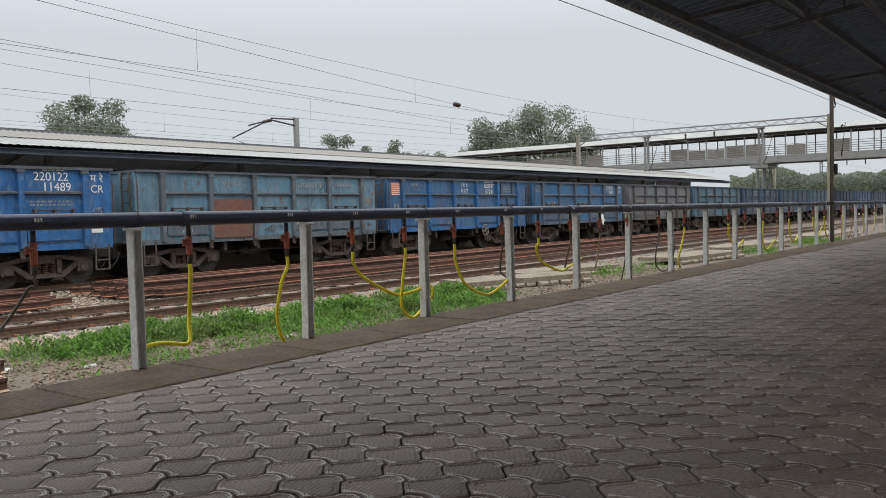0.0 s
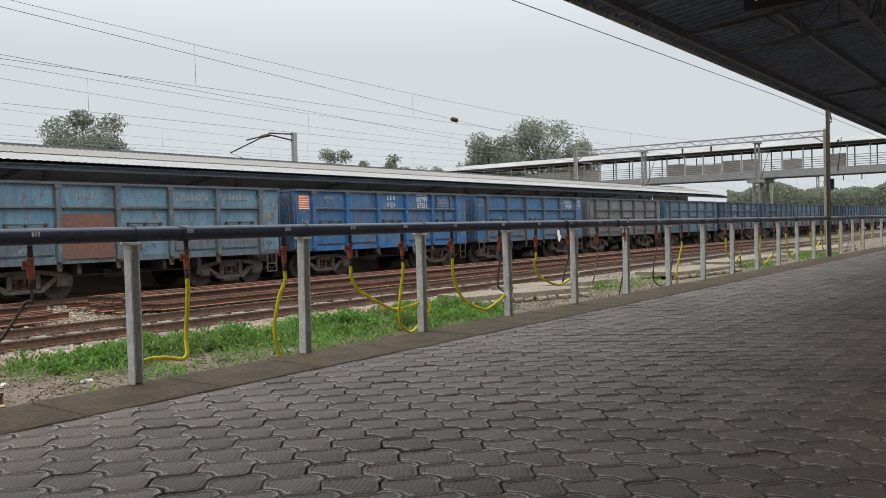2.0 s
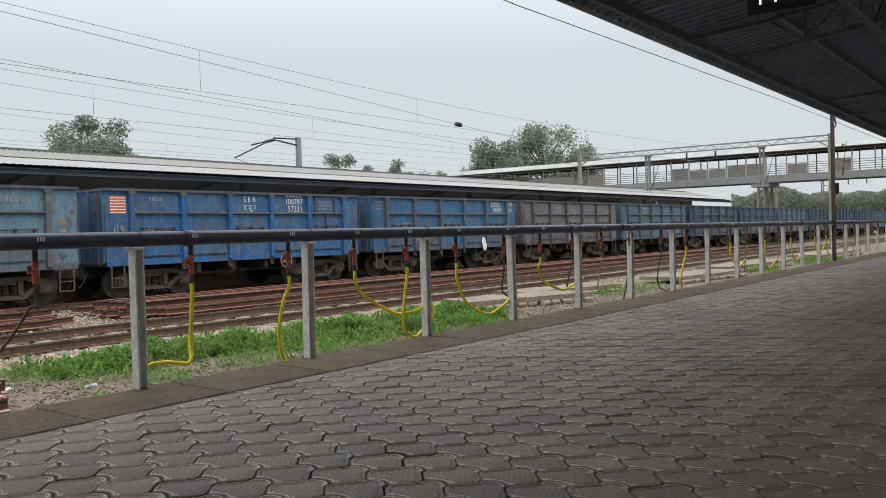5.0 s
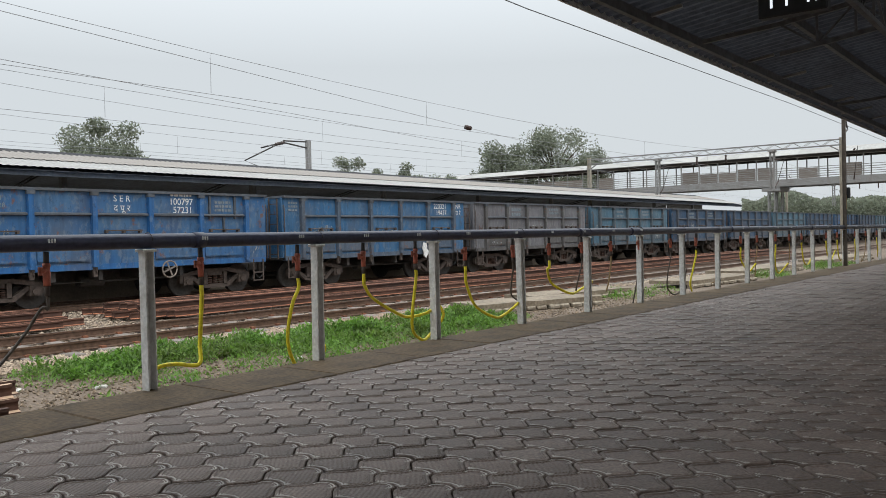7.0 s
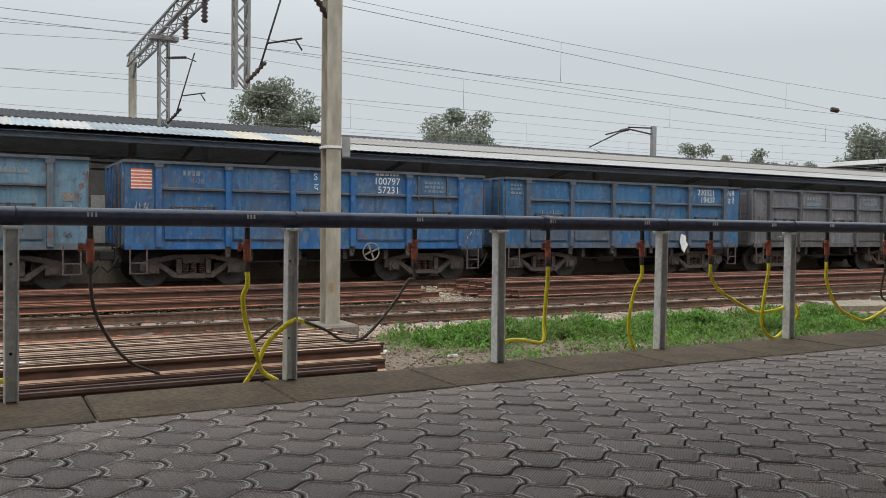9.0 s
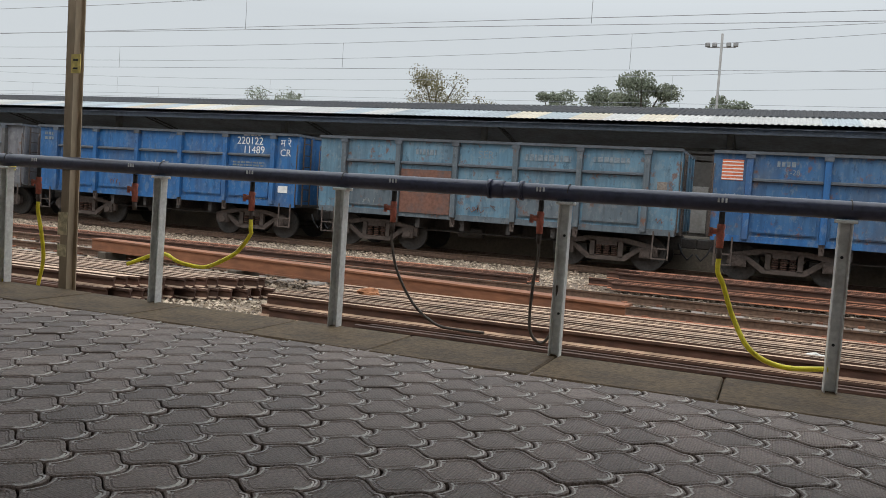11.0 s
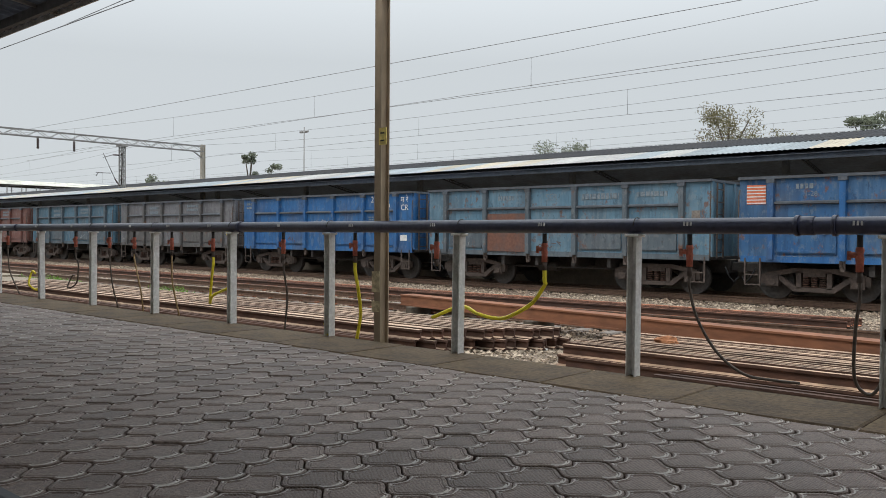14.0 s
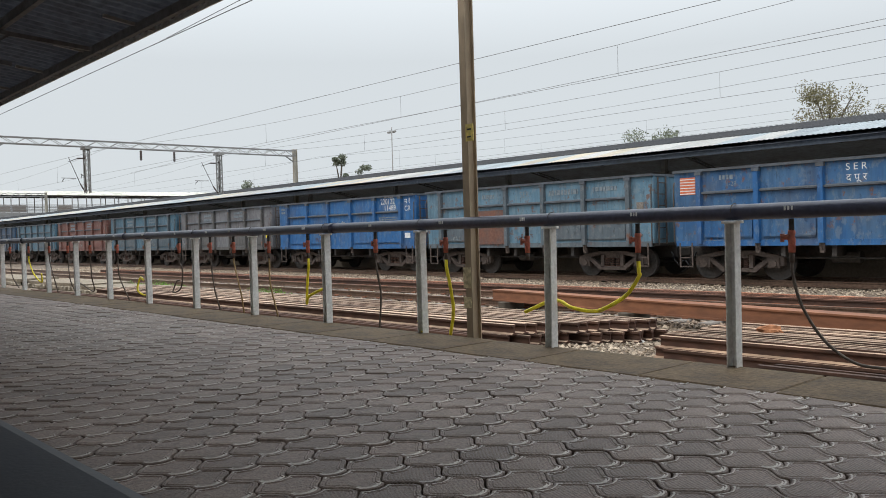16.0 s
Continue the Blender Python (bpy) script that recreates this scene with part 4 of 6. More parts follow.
part("plate", box(fresh(), panel_x(6) - 0.2, panel_x(6) + 0.12, -SIDE - 0.015, -SIDE - 0.003, 1.35, 1.55), WHITE, w, "white notice plate")
# faded wagon
w = WAGON[1]
part("rust_patch", box(fresh(), RIBS[1] + 0.10, RIBS[2] - 0.10, -SIDE - 0.062, -SIDE - 0.004, 1.06, 2.24), PATCH, w, "replaced rusty brown side sheet")
lettering("SER", 0.2, FAINT, w, panel_x(3), 2.62)
lettering("IRHL", 0.11, FAINT, w, panel_x(4), 2.84)
bars(w, panel_x(4) - 0.6, 2.62, 1, 1.2, 0.16)
bars(w, panel_x(2) - 0.35, 2.65, 1, 0.6, 0.14)
bars(w, panel_x(5) - 0.5, 2.66, 1, 0.9, 0.13)
part("scrape", bevelled(box(fresh(), panel_x(5) - 0.35, panel_x(5) + 0.25, -SIDE - 0.012, -SIDE - 0.003, 1.2, 1.5), 0.004), PATCH, w, "red scraped patch")
part("label_plate", box(fresh(), panel_x(6) - 0.12, panel_x(6) + 0.12, -SIDE - 0.012, -SIDE - 0.003, 2.05, 2.25), SLEEPER, w, "beige worn label")
# deep blue wagon with the striped plate
w = WAGON[2]
part("striped_plate", box(fresh(), panel_x(0) - 0.24, panel_x(0) + 0.24, -SIDE - 0.012, -SIDE - 0.003, 2.38, 2.86), ORANGE, w, "orange and white striped plate")
for i in range(6):
    part("stripe", box(fresh(), panel_x(0) - 0.24, panel_x(0) + 0.24, -SIDE - 0.017, -SIDE - 0.0125, 2.395 + i * 0.08, 2.42 + i * 0.08), WHITE, w, "white stripe")
lettering("S E R", 0.17, WHITE, w, panel_x(3), 2.76)
lettering("द पू र", 0.17, WHITE, w, panel_x(3), 2.50)
lettering("100797", 0.19, WHITE, w, panel_x(4) + 0.2, 2.70)
lettering("57231", 0.19, WHITE, w, panel_x(4) + 0.25, 2.46)
bars(w, panel_x(4) - 0.15, 2.94, 1, 0.7, 0.06, WHITE)
lettering("1-28", 0.12, FAINT, w, panel_x(1) + 0.1, 2.56)
bars(w, panel_x(1) - 0.25, 2.74, 1, 0.4, 0.12)
bars(w, panel_x(5) - 0.3, 2.76, 3, 0.6, 0.07)
bars(w, panel_x(1) - 0.7, 1.02, 1, 1.0, 0.08, FAINT)
for bx, z0, z1 in ((-0.5, 2.3, 2.97), (0.42, 2.3, 2.97), (0.0, 1.9, 2.34)):
    part("panel_bar", bar(fresh(), (panel_x(5) + bx, -SIDE - 0.03, z0), (panel_x(5) + bx, -SIDE - 0.03, z1), 0.06), GRIME_SHADE, w)
# mid-blue wagon
w = WAGON[3]
lettering("220321", 0.2, WHITE, w, panel_x(5), 2.74)
lettering("19437", 0.2, WHITE, w, panel_x(5) + 0.08, 2.48)
lettering("NR", 0.19, WHITE, w, panel_x(6), 2.76)
lettering("उ रे", 0.19, WHITE, w, panel_x(6), 2.48)
bars(w, panel_x(0) - 0.2, 2.8, 3, 0.4, 0.07)
for px, pz in ((panel_x(1), 1.9), (panel_x(3), 1.6)):
    bm = fresh()
    tube(bm, [(px + 0.09 * i, -SIDE - 0.012, pz + 0.16 * math.sin(i * 2.4) + 0.05 * i % 0.1) for i in range(8)], 0.014, 4)
    part("chalk_mark", bm, FAINT, w, "white chalk scrawl")
for k in (-1, -2, -3, 4, 5, 6):
    bars(WAGON[k], panel_x(2) - 0.4, 2.7, 2, 0.8, 0.13)
    bars(WAGON[k], panel_x(4) - 0.4, 2.75, 2, 0.9, 0.1)
for px, pz, wd in ((panel_x(3) - 0.2, 1.25, 0.5), (panel_x(2) + 0.3, 1.05, 0.3), (panel_x(6), 1.3, 0.2)):
    bm = fresh()
    tube(bm, [(px + wd * (i / 6 - 0.5), -SIDE - 0.05, pz + 0.07 * math.sin(i * 2.1)) for i in range(7)], 0.011, 5)
    part("chalk_mark", bm, PATCH, WAGON[1], "red painted scrawl")
part("plate", box(fresh(), panel_x(6) - 0.12, panel_x(6) + 0.12, -SIDE - 0.013, -SIDE - 0.003, 1.5, 1.9), YELLOW, WAGON[-1], "yellow notice plate")
# chalk scrawls and rust scrapes on the lower sheets
CHALK = surface("smeared_chalk", (0.36, 0.37, 0.36), 0.8, grain=40, grain_amt=0.3, stain=(0.10, 0.13, 0.16), stain_scale=7, stain_amt=0.9, bump=0)


def scrawl(w, x, z, width, tall, strokes, material, label):
    bm = fresh()
    for s in range(strokes):
        a = x + width * (s / strokes - 0.5)
        pts = [(a + random.uniform(0, width / strokes), -SIDE - 0.041, z + random.uniform(0, tall)) for _ in range(random.randint(3, 5))]
        for p, q in zip(pts, pts[1:]):
            bar(bm, p, q, 0.016, 0.006, up=(0, 1, 0))
    tagged(part("scrawl", bm, material, w, label), kind="stuff")


for k in range(-3, 8):
    for i in random.sample((0, 1, 2, 3, 4, 5, 6), 4):
        wide = 0.3 if i in (0, 6) else random.uniform(0.4, 1.0)
        scrawl(WAGON[k], panel_x(i), random.choice((1.2, 1.75, 1.8)), wide, random.uniform(0.15, 0.36), random.randint(3, 6), CHALK if random.random() < 0.75 else PATCH, "smeared chalk scrawl" )
# a strip of white plastic caught on the mid-blue wagon
bm = fresh()
rag = [(0.0, 1.35), (0.16, 1.3), (0.22, 1.0), (0.12, 0.72), (0.02, 0.8), (-0.1, 1.05)]
prism(bm, rag, -0.02, 0.02, "y")
bmesh.ops.subdivide_edges(bm, edges=bm.edges[:], cuts=2, use_grid_fill=True)
for v in bm.verts:
    v.co += Vector((noise.noise(v.co * 5), noise.noise(v.co * 7 + Vector((3, 1, 2))) * 1.2, 0)) * 0.06
part("plastic_rag", bm, WHITE, WAGON[3], "white plastic sheet caught on the side", at=pose(2.15, -SIDE - 0.1, 0.05))

# ---- watering pipe along the platform's edge ----
PIPE_Y, PIPE_Z = 5.765, 1.16
POST_X = [0.095 + 1.79 * i for i in range(-24, 34)]


def pipe_post():
    w = thing("pipe_post", pose(0, 0, 0), "galvanised steel channel post of the watering pipe", "post", "posts of the watering pipe")
    bm = fresh()
    prism(bm, [(-0.040, -0.045), (-0.031, -0.045), (-0.031, 0.030), (0.031, 0.030), (0.031, -0.045), (0.040, -0.045), (0.040, 0.04), (-0.040, 0.04)], -0.02, PIPE_Z - 0.082, "z")
    part("channel", bm, GALV, w)
    part("saddle", bevelled(box(fresh(), -0.062, 0.062, -0.055, 0.055, PIPE_Z - 0.083, PIPE_Z - 0.061), 0.004), GALV, w)
    for z in (0.30, 0.86):
        part("bolt", tube(fresh(), [(0.0, 0.030, z), (0.0, 0.026, z)], 0.010, 8), BLACK, w)
    bm = fresh()
    tube(bm, [(0.02, 0.066 * math.cos(a), PIPE_Z + 0.066 * math.sin(a)) for a in [math.pi * k / 8 for k in range(9)]], 0.004, 5)
    part("u_bolt", bm, DARKSTEEL, w)
    return w


first = pipe_post()
first.matrix_basis = pose(POST_X[0], PIPE_Y, 0)
for x in POST_X[1:]:
    copy_thing(first, pose(x, PIPE_Y, 0, random.uniform(-0.4, 0.4), random.uniform(-0.5, 0.5), random.uniform(-4, 4)))
pipe = thing("water_pipe", pose(0, PIPE_Y, PIPE_Z), "long dark blue painted steel water pipe carried on posts", "pipe")
part("tube", tube(fresh(), [(POST_X[0] - 0.5, 0, 0), (POST_X[-1] + 0.5, 0, 0)], 0.058, 20), PIPE, pipe)
for x in (-40, -34, -27.6, -21.4, -15.2, -8.7, -2.2, 4.15, 10.6, 12.3, 17.0, 23.2, 29.5, 36, 42.5, 49):
    bm = tube(fresh(), [(x - 0.05, 0, 0), (x + 0.05, 0, 0)], 0.064, 20)
    part("coupling", bm, PIPE, pipe)
for x in (-2.26, -2.02):
    part("flange", tube(fresh(), [(x - 0.012, 0, 0), (x + 0.012, 0, 0)], 0.071, 20), PIPE, pipe)


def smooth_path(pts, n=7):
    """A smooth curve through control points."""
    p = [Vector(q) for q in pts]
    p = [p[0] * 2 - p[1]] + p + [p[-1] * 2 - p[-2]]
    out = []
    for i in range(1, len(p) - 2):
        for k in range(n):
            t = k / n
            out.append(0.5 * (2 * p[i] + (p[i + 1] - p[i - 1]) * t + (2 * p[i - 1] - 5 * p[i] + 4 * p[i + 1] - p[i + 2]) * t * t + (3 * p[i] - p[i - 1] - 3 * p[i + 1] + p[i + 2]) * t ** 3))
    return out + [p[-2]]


def valve(x, turned=0):
    v = thing("hose_valve", pose(x, PIPE_Y, PIPE_Z, 0, 0, turned), "red oxide painted hydrant valve under the water pipe", "valve", "valves of the water pipe")
    part("stub", tube(fresh(), [(0, 0, -0.06), (0, 0, -0.17)], 0.019, 10), DARKSTEEL, v)
    bm = tube(fresh(), [(0, 0, -0.14), (0, 0, -0.16), (0, 0, -0.185), (0, 0, -0.215), (0, 0, -0.235), (0, 0, -0.30)], [0.024, 0.028, 0.022, 0.028, 0.025, 0.024], 10)
    tube(bm, [(0, 0, -0.19), (-0.06, -0.01, -0.19)], 0.02, 8)
    part("valve_body", bm, REDVALVE, v)
    bm = bar(fresh(), (-0.062, -0.01, -0.165), (-0.062, -0.01, -0.225), 0.025, 0.012)
    part("lever", bm, REDVALVE, v)
    bm = tube(fresh(), [(0, 0, -0.295), (0, 0, -0.37)], 0.019, 8)
    part("nozzle", bm, BOGIE, v)
    bm = fresh()
    for i in range(3):
        box(bm, -0.03 + i * 0.024, -0.018 + i * 0.024, -0.066, -0.061, 0.0, 0.03)
    part("painted_mark", bm, WHITE, v, "white painted tally mark")
    return v


HOSE = {"y": (YELLOW, "yellow rubber watering hose hanging from its valve"), "k": (DARKHOSE, "dark rubber watering hose hanging from its valve"),
        "b": (BROWNHOSE, "muddy brown watering hose hanging from its valve"), "t": (TANHOSE, "faded tan watering hose hanging straight down")}


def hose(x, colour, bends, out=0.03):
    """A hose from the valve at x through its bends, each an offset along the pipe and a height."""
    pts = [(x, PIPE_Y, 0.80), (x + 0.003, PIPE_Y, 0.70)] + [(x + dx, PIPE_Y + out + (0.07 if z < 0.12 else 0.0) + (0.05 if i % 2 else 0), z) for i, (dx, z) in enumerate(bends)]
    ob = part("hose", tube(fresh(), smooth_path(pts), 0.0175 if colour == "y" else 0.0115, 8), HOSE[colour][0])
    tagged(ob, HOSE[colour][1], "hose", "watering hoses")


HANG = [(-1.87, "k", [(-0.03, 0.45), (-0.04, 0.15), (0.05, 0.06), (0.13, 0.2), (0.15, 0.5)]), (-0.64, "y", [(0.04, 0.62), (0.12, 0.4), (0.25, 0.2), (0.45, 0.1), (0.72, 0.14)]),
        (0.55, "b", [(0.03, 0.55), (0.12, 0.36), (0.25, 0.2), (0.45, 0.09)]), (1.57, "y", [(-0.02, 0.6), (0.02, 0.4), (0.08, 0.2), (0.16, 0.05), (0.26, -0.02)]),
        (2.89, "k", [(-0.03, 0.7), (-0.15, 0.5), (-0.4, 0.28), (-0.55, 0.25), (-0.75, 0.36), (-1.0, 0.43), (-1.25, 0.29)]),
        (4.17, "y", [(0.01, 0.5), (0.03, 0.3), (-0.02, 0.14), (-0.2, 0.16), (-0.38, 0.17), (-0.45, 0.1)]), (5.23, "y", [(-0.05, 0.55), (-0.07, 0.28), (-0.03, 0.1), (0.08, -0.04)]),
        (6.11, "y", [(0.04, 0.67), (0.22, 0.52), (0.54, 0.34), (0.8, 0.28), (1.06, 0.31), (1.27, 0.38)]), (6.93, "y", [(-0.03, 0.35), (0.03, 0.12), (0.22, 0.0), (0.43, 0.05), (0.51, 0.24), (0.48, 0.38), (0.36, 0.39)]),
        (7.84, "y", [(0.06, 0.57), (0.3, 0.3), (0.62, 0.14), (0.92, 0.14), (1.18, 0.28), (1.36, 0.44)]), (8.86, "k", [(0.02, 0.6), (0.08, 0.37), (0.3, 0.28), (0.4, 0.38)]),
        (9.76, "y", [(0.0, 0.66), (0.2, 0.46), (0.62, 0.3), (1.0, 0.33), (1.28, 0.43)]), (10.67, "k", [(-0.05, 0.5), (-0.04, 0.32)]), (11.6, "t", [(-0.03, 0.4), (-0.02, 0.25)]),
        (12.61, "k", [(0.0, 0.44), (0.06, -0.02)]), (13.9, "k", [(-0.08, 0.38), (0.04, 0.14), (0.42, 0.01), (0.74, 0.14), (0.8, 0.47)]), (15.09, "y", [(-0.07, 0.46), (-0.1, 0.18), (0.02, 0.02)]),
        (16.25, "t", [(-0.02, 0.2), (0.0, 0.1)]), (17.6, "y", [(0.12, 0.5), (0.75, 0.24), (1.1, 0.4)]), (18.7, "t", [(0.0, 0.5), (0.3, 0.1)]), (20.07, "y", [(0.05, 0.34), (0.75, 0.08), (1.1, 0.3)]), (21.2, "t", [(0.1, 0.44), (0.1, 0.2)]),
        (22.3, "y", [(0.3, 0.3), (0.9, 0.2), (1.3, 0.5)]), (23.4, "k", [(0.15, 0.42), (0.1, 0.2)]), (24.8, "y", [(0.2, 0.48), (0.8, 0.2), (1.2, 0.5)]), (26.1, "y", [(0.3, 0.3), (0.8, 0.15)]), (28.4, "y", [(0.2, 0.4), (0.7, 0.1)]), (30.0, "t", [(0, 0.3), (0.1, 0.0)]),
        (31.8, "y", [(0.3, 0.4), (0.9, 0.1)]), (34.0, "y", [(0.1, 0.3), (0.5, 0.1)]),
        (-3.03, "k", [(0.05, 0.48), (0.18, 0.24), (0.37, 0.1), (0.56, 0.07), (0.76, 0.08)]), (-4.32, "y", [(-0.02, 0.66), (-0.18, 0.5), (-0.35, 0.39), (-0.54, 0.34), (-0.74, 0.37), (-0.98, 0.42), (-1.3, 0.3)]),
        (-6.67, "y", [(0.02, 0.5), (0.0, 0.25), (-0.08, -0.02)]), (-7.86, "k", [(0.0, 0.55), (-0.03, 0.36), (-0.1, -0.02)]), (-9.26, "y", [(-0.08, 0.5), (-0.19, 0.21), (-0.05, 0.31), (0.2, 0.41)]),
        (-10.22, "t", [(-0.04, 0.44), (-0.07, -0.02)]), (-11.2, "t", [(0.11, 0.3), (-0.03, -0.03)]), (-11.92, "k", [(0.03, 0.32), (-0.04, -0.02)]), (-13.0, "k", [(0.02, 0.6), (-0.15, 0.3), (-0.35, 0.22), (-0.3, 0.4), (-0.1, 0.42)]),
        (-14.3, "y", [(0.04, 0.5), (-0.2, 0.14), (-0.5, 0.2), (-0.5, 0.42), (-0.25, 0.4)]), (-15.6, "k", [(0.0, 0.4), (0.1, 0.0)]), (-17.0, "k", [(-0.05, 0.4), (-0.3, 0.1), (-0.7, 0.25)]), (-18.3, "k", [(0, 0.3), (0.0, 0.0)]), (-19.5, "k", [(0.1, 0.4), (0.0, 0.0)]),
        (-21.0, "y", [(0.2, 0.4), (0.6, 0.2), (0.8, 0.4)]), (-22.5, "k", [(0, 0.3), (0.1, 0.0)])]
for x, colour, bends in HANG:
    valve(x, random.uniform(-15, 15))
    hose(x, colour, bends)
valve(-5.54)
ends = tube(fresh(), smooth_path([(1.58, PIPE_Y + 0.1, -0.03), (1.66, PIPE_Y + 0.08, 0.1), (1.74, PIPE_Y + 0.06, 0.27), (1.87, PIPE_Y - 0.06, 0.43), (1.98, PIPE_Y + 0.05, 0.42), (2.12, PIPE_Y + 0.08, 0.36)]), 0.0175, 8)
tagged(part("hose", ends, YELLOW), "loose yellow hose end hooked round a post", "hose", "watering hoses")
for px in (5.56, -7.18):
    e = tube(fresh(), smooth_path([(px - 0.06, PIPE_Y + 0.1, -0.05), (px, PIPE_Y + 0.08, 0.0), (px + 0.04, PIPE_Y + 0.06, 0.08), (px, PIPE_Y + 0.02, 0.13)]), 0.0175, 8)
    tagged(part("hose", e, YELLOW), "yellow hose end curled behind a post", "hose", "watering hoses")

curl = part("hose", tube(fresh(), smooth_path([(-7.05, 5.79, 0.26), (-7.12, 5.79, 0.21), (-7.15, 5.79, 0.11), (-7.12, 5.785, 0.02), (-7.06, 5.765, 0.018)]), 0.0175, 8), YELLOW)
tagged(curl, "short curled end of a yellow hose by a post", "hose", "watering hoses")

# ---- the far platform and its canopy ----
setting("far_platform", box(fresh(), -180, 130, 24.2, 38.0, GROUND_Z, 0.05), CONCRETE, "concrete platform beyond the goods train", "platform")
EAVE_Y, RIDGE_Y, EAVE_Z, RIDGE_Z, CANOPY_SPLIT = 26.0, 30.5, 3.63, 4.56, 10.5
HALVES = ((-140, CANOPY_SPLIT), (CANOPY_SPLIT, 80))


def roof_z(y):
    return EAVE_Z + (y - EAVE_Y) / (RIDGE_Y - EAVE_Y) * (RIDGE_Z - EAVE_Z)


def far_roof():
    roof = thing("far_canopy", pose(0, 0, 0), "long gabled canopy roof of the far platform", "canopy", kind="structure")
    # older half: dark sheets above a strip of pale translucent sheets
    x, i = -140.0, 0
    while x < CANOPY_SPLIT:
        e = min(x + 1.05, CANOPY_SPLIT)
        mid_y = 27.95
        part("pale_sheet", corrugated(fresh(), x, e, EAVE_Y - 0.25, roof_z(EAVE_Y - 0.25) + 0.02, mid_y, roof_z(mid_y) + 0.02, 0.175, 0.022), SHEETS[(i * 7 + i // 3) % 5], roof)
        x, i = e, i + 1
    bm = corrugated(fresh(), -140, CANOPY_SPLIT, 27.9, roof_z(27.9) + 0.035, RIDGE_Y + 0.05, RIDGE_Z + 0.02, 0.2, 0.025)
    part("dark_sheet", bm, ROOFDARK, roof, "dark corrugated ridge sheets")
    # newer half: plain pale sheets with a dark ridge capping
    bm = corrugated(fresh(), CANOPY_SPLIT, 80, EAVE_Y - 0.25, roof_z(EAVE_Y - 0.25), 27.7, roof_z(27.7), 0.25, 0.02)
    part("pale_sheet", bm, ROOFPALE, roof)
    bm = corrugated(fresh(), CANOPY_SPLIT, 80, 27.6, roof_z(27.6) + 0.03, RIDGE_Y - 0.6, roof_z(RIDGE_Y - 0.6) + 0.02, 0.25, 0.02)
    part("dull_sheet", bm, ROOFPALE2, roof)
    part("ridge_cap", prism(fresh(), [(RIDGE_Y - 0.75, roof_z(RIDGE_Y - 0.75) + 0.03), (RIDGE_Y, RIDGE_Z + 0.06), (RIDGE_Y + 0.7, RIDGE_Z - 0.1), (RIDGE_Y, RIDGE_Z)], CANOPY_SPLIT, 80, "x"), ROOFDARK, roof)
    bm = corrugated(fresh(), -140, 80, RIDGE_Y, RIDGE_Z, 2 * RIDGE_Y - EAVE_Y, EAVE_Z, 0.3, 0.03)
    part("rear_sheet", bm, FARUNDER, roof)
    for a, b in HALVES:
        part("lining", prism(fresh(), [(EAVE_Y - 0.2, EAVE_Z - 0.16), (RIDGE_Y, RIDGE_Z - 0.10), (2 * RIDGE_Y - EAVE_Y, EAVE_Z - 0.10), (RIDGE_Y, RIDGE_Z - 0.13)], a, b, "x"), FARUNDER, roof)
    # close-set purlins under the front slope, a few under the rear one
    for i in range(11):
        y = EAVE_Y + 0.05 + 0.44 * i
        z = roof_z(y) - 0.15
        for a, b in HALVES:
            part("purlin", box(fresh(), a, b, y - 0.045, y + 0.045, z - 0.17, z), FARPURLIN, roof)
    for y, z in ((32.4, 4.0), (34.6, 3.52)):
        for a, b in HALVES:
            part("purlin", box(fresh(), a, b, y - 0.04, y + 0.04, z - 0.14, z), STEELGREY, roof)
    for z in (2.72, 2.95):
        for a, b in HALVES:
            part("tie_rail", box(fresh(), a, b, 30.4, 30.5, z, z + 0.06), BOGIE, roof)
    for i in range(25):
        x = -137 + i * 9
        bm = box(fresh(), x - 0.1, x + 0.1, 30.35, 30.6, 0.05, 4.5)
        part("column", bm, STEELGREY, roof)
        bm = fresh()
        truss(bm, (x, 26.1, 3.45), (x, 30.4, 4.32), 0.13, 8, 0.05, 0.025)
        truss(bm, (x, 30.6, 4.32), (x, 34.8, 3.45), 0.13, 8, 0.05, 0.025)
        part("frame", bm, CANOPYSTEEL, roof)
    # the older half stands a little higher than the newer one
    for ob in roof.children:
        if sum(v.co.x for v in ob.data.vertices) < CANOPY_SPLIT * len(ob.data.vertices):
            for v in ob.data.vertices:
                if v.co.z > 2 and v.co.x <= CANOPY_SPLIT + 0.01:
                    v.co.z += 0.14 - 0.0008 * (CANOPY_SPLIT - v.co.x)


ROOFPALE2 = surface("dull_new_roof_sheet", (0.235, 0.21, 0.185), 0.6, grain=5, grain_amt=0.08, stain=(0.17, 0.145, 0.125), stain_scale=0.6, stain_amt=0.45, stretch=(0.3, 1, 1))
SHEET_CREAM = surface("cream_roof_sheet", (0.42, 0.37, 0.28), 0.6, grain=7, grain_amt=0.12, stain=(0.24, 0.21, 0.17), stain_scale=0.9, stain_amt=0.5, spread=0.15)
SHEET_BLUE = surface("blue_grey_roof_sheet", (0.27, 0.31, 0.33), 0.6, grain=7, grain_amt=0.12, stain=(0.17, 0.17, 0.17), stain_scale=0.9, stain_amt=0.5, spread=0.15)
SHEETS = (ROOFPALE, SHEET_CREAM, SHEET_BLUE, ROOFPALE, SHEET_BLUE)
far_roof()


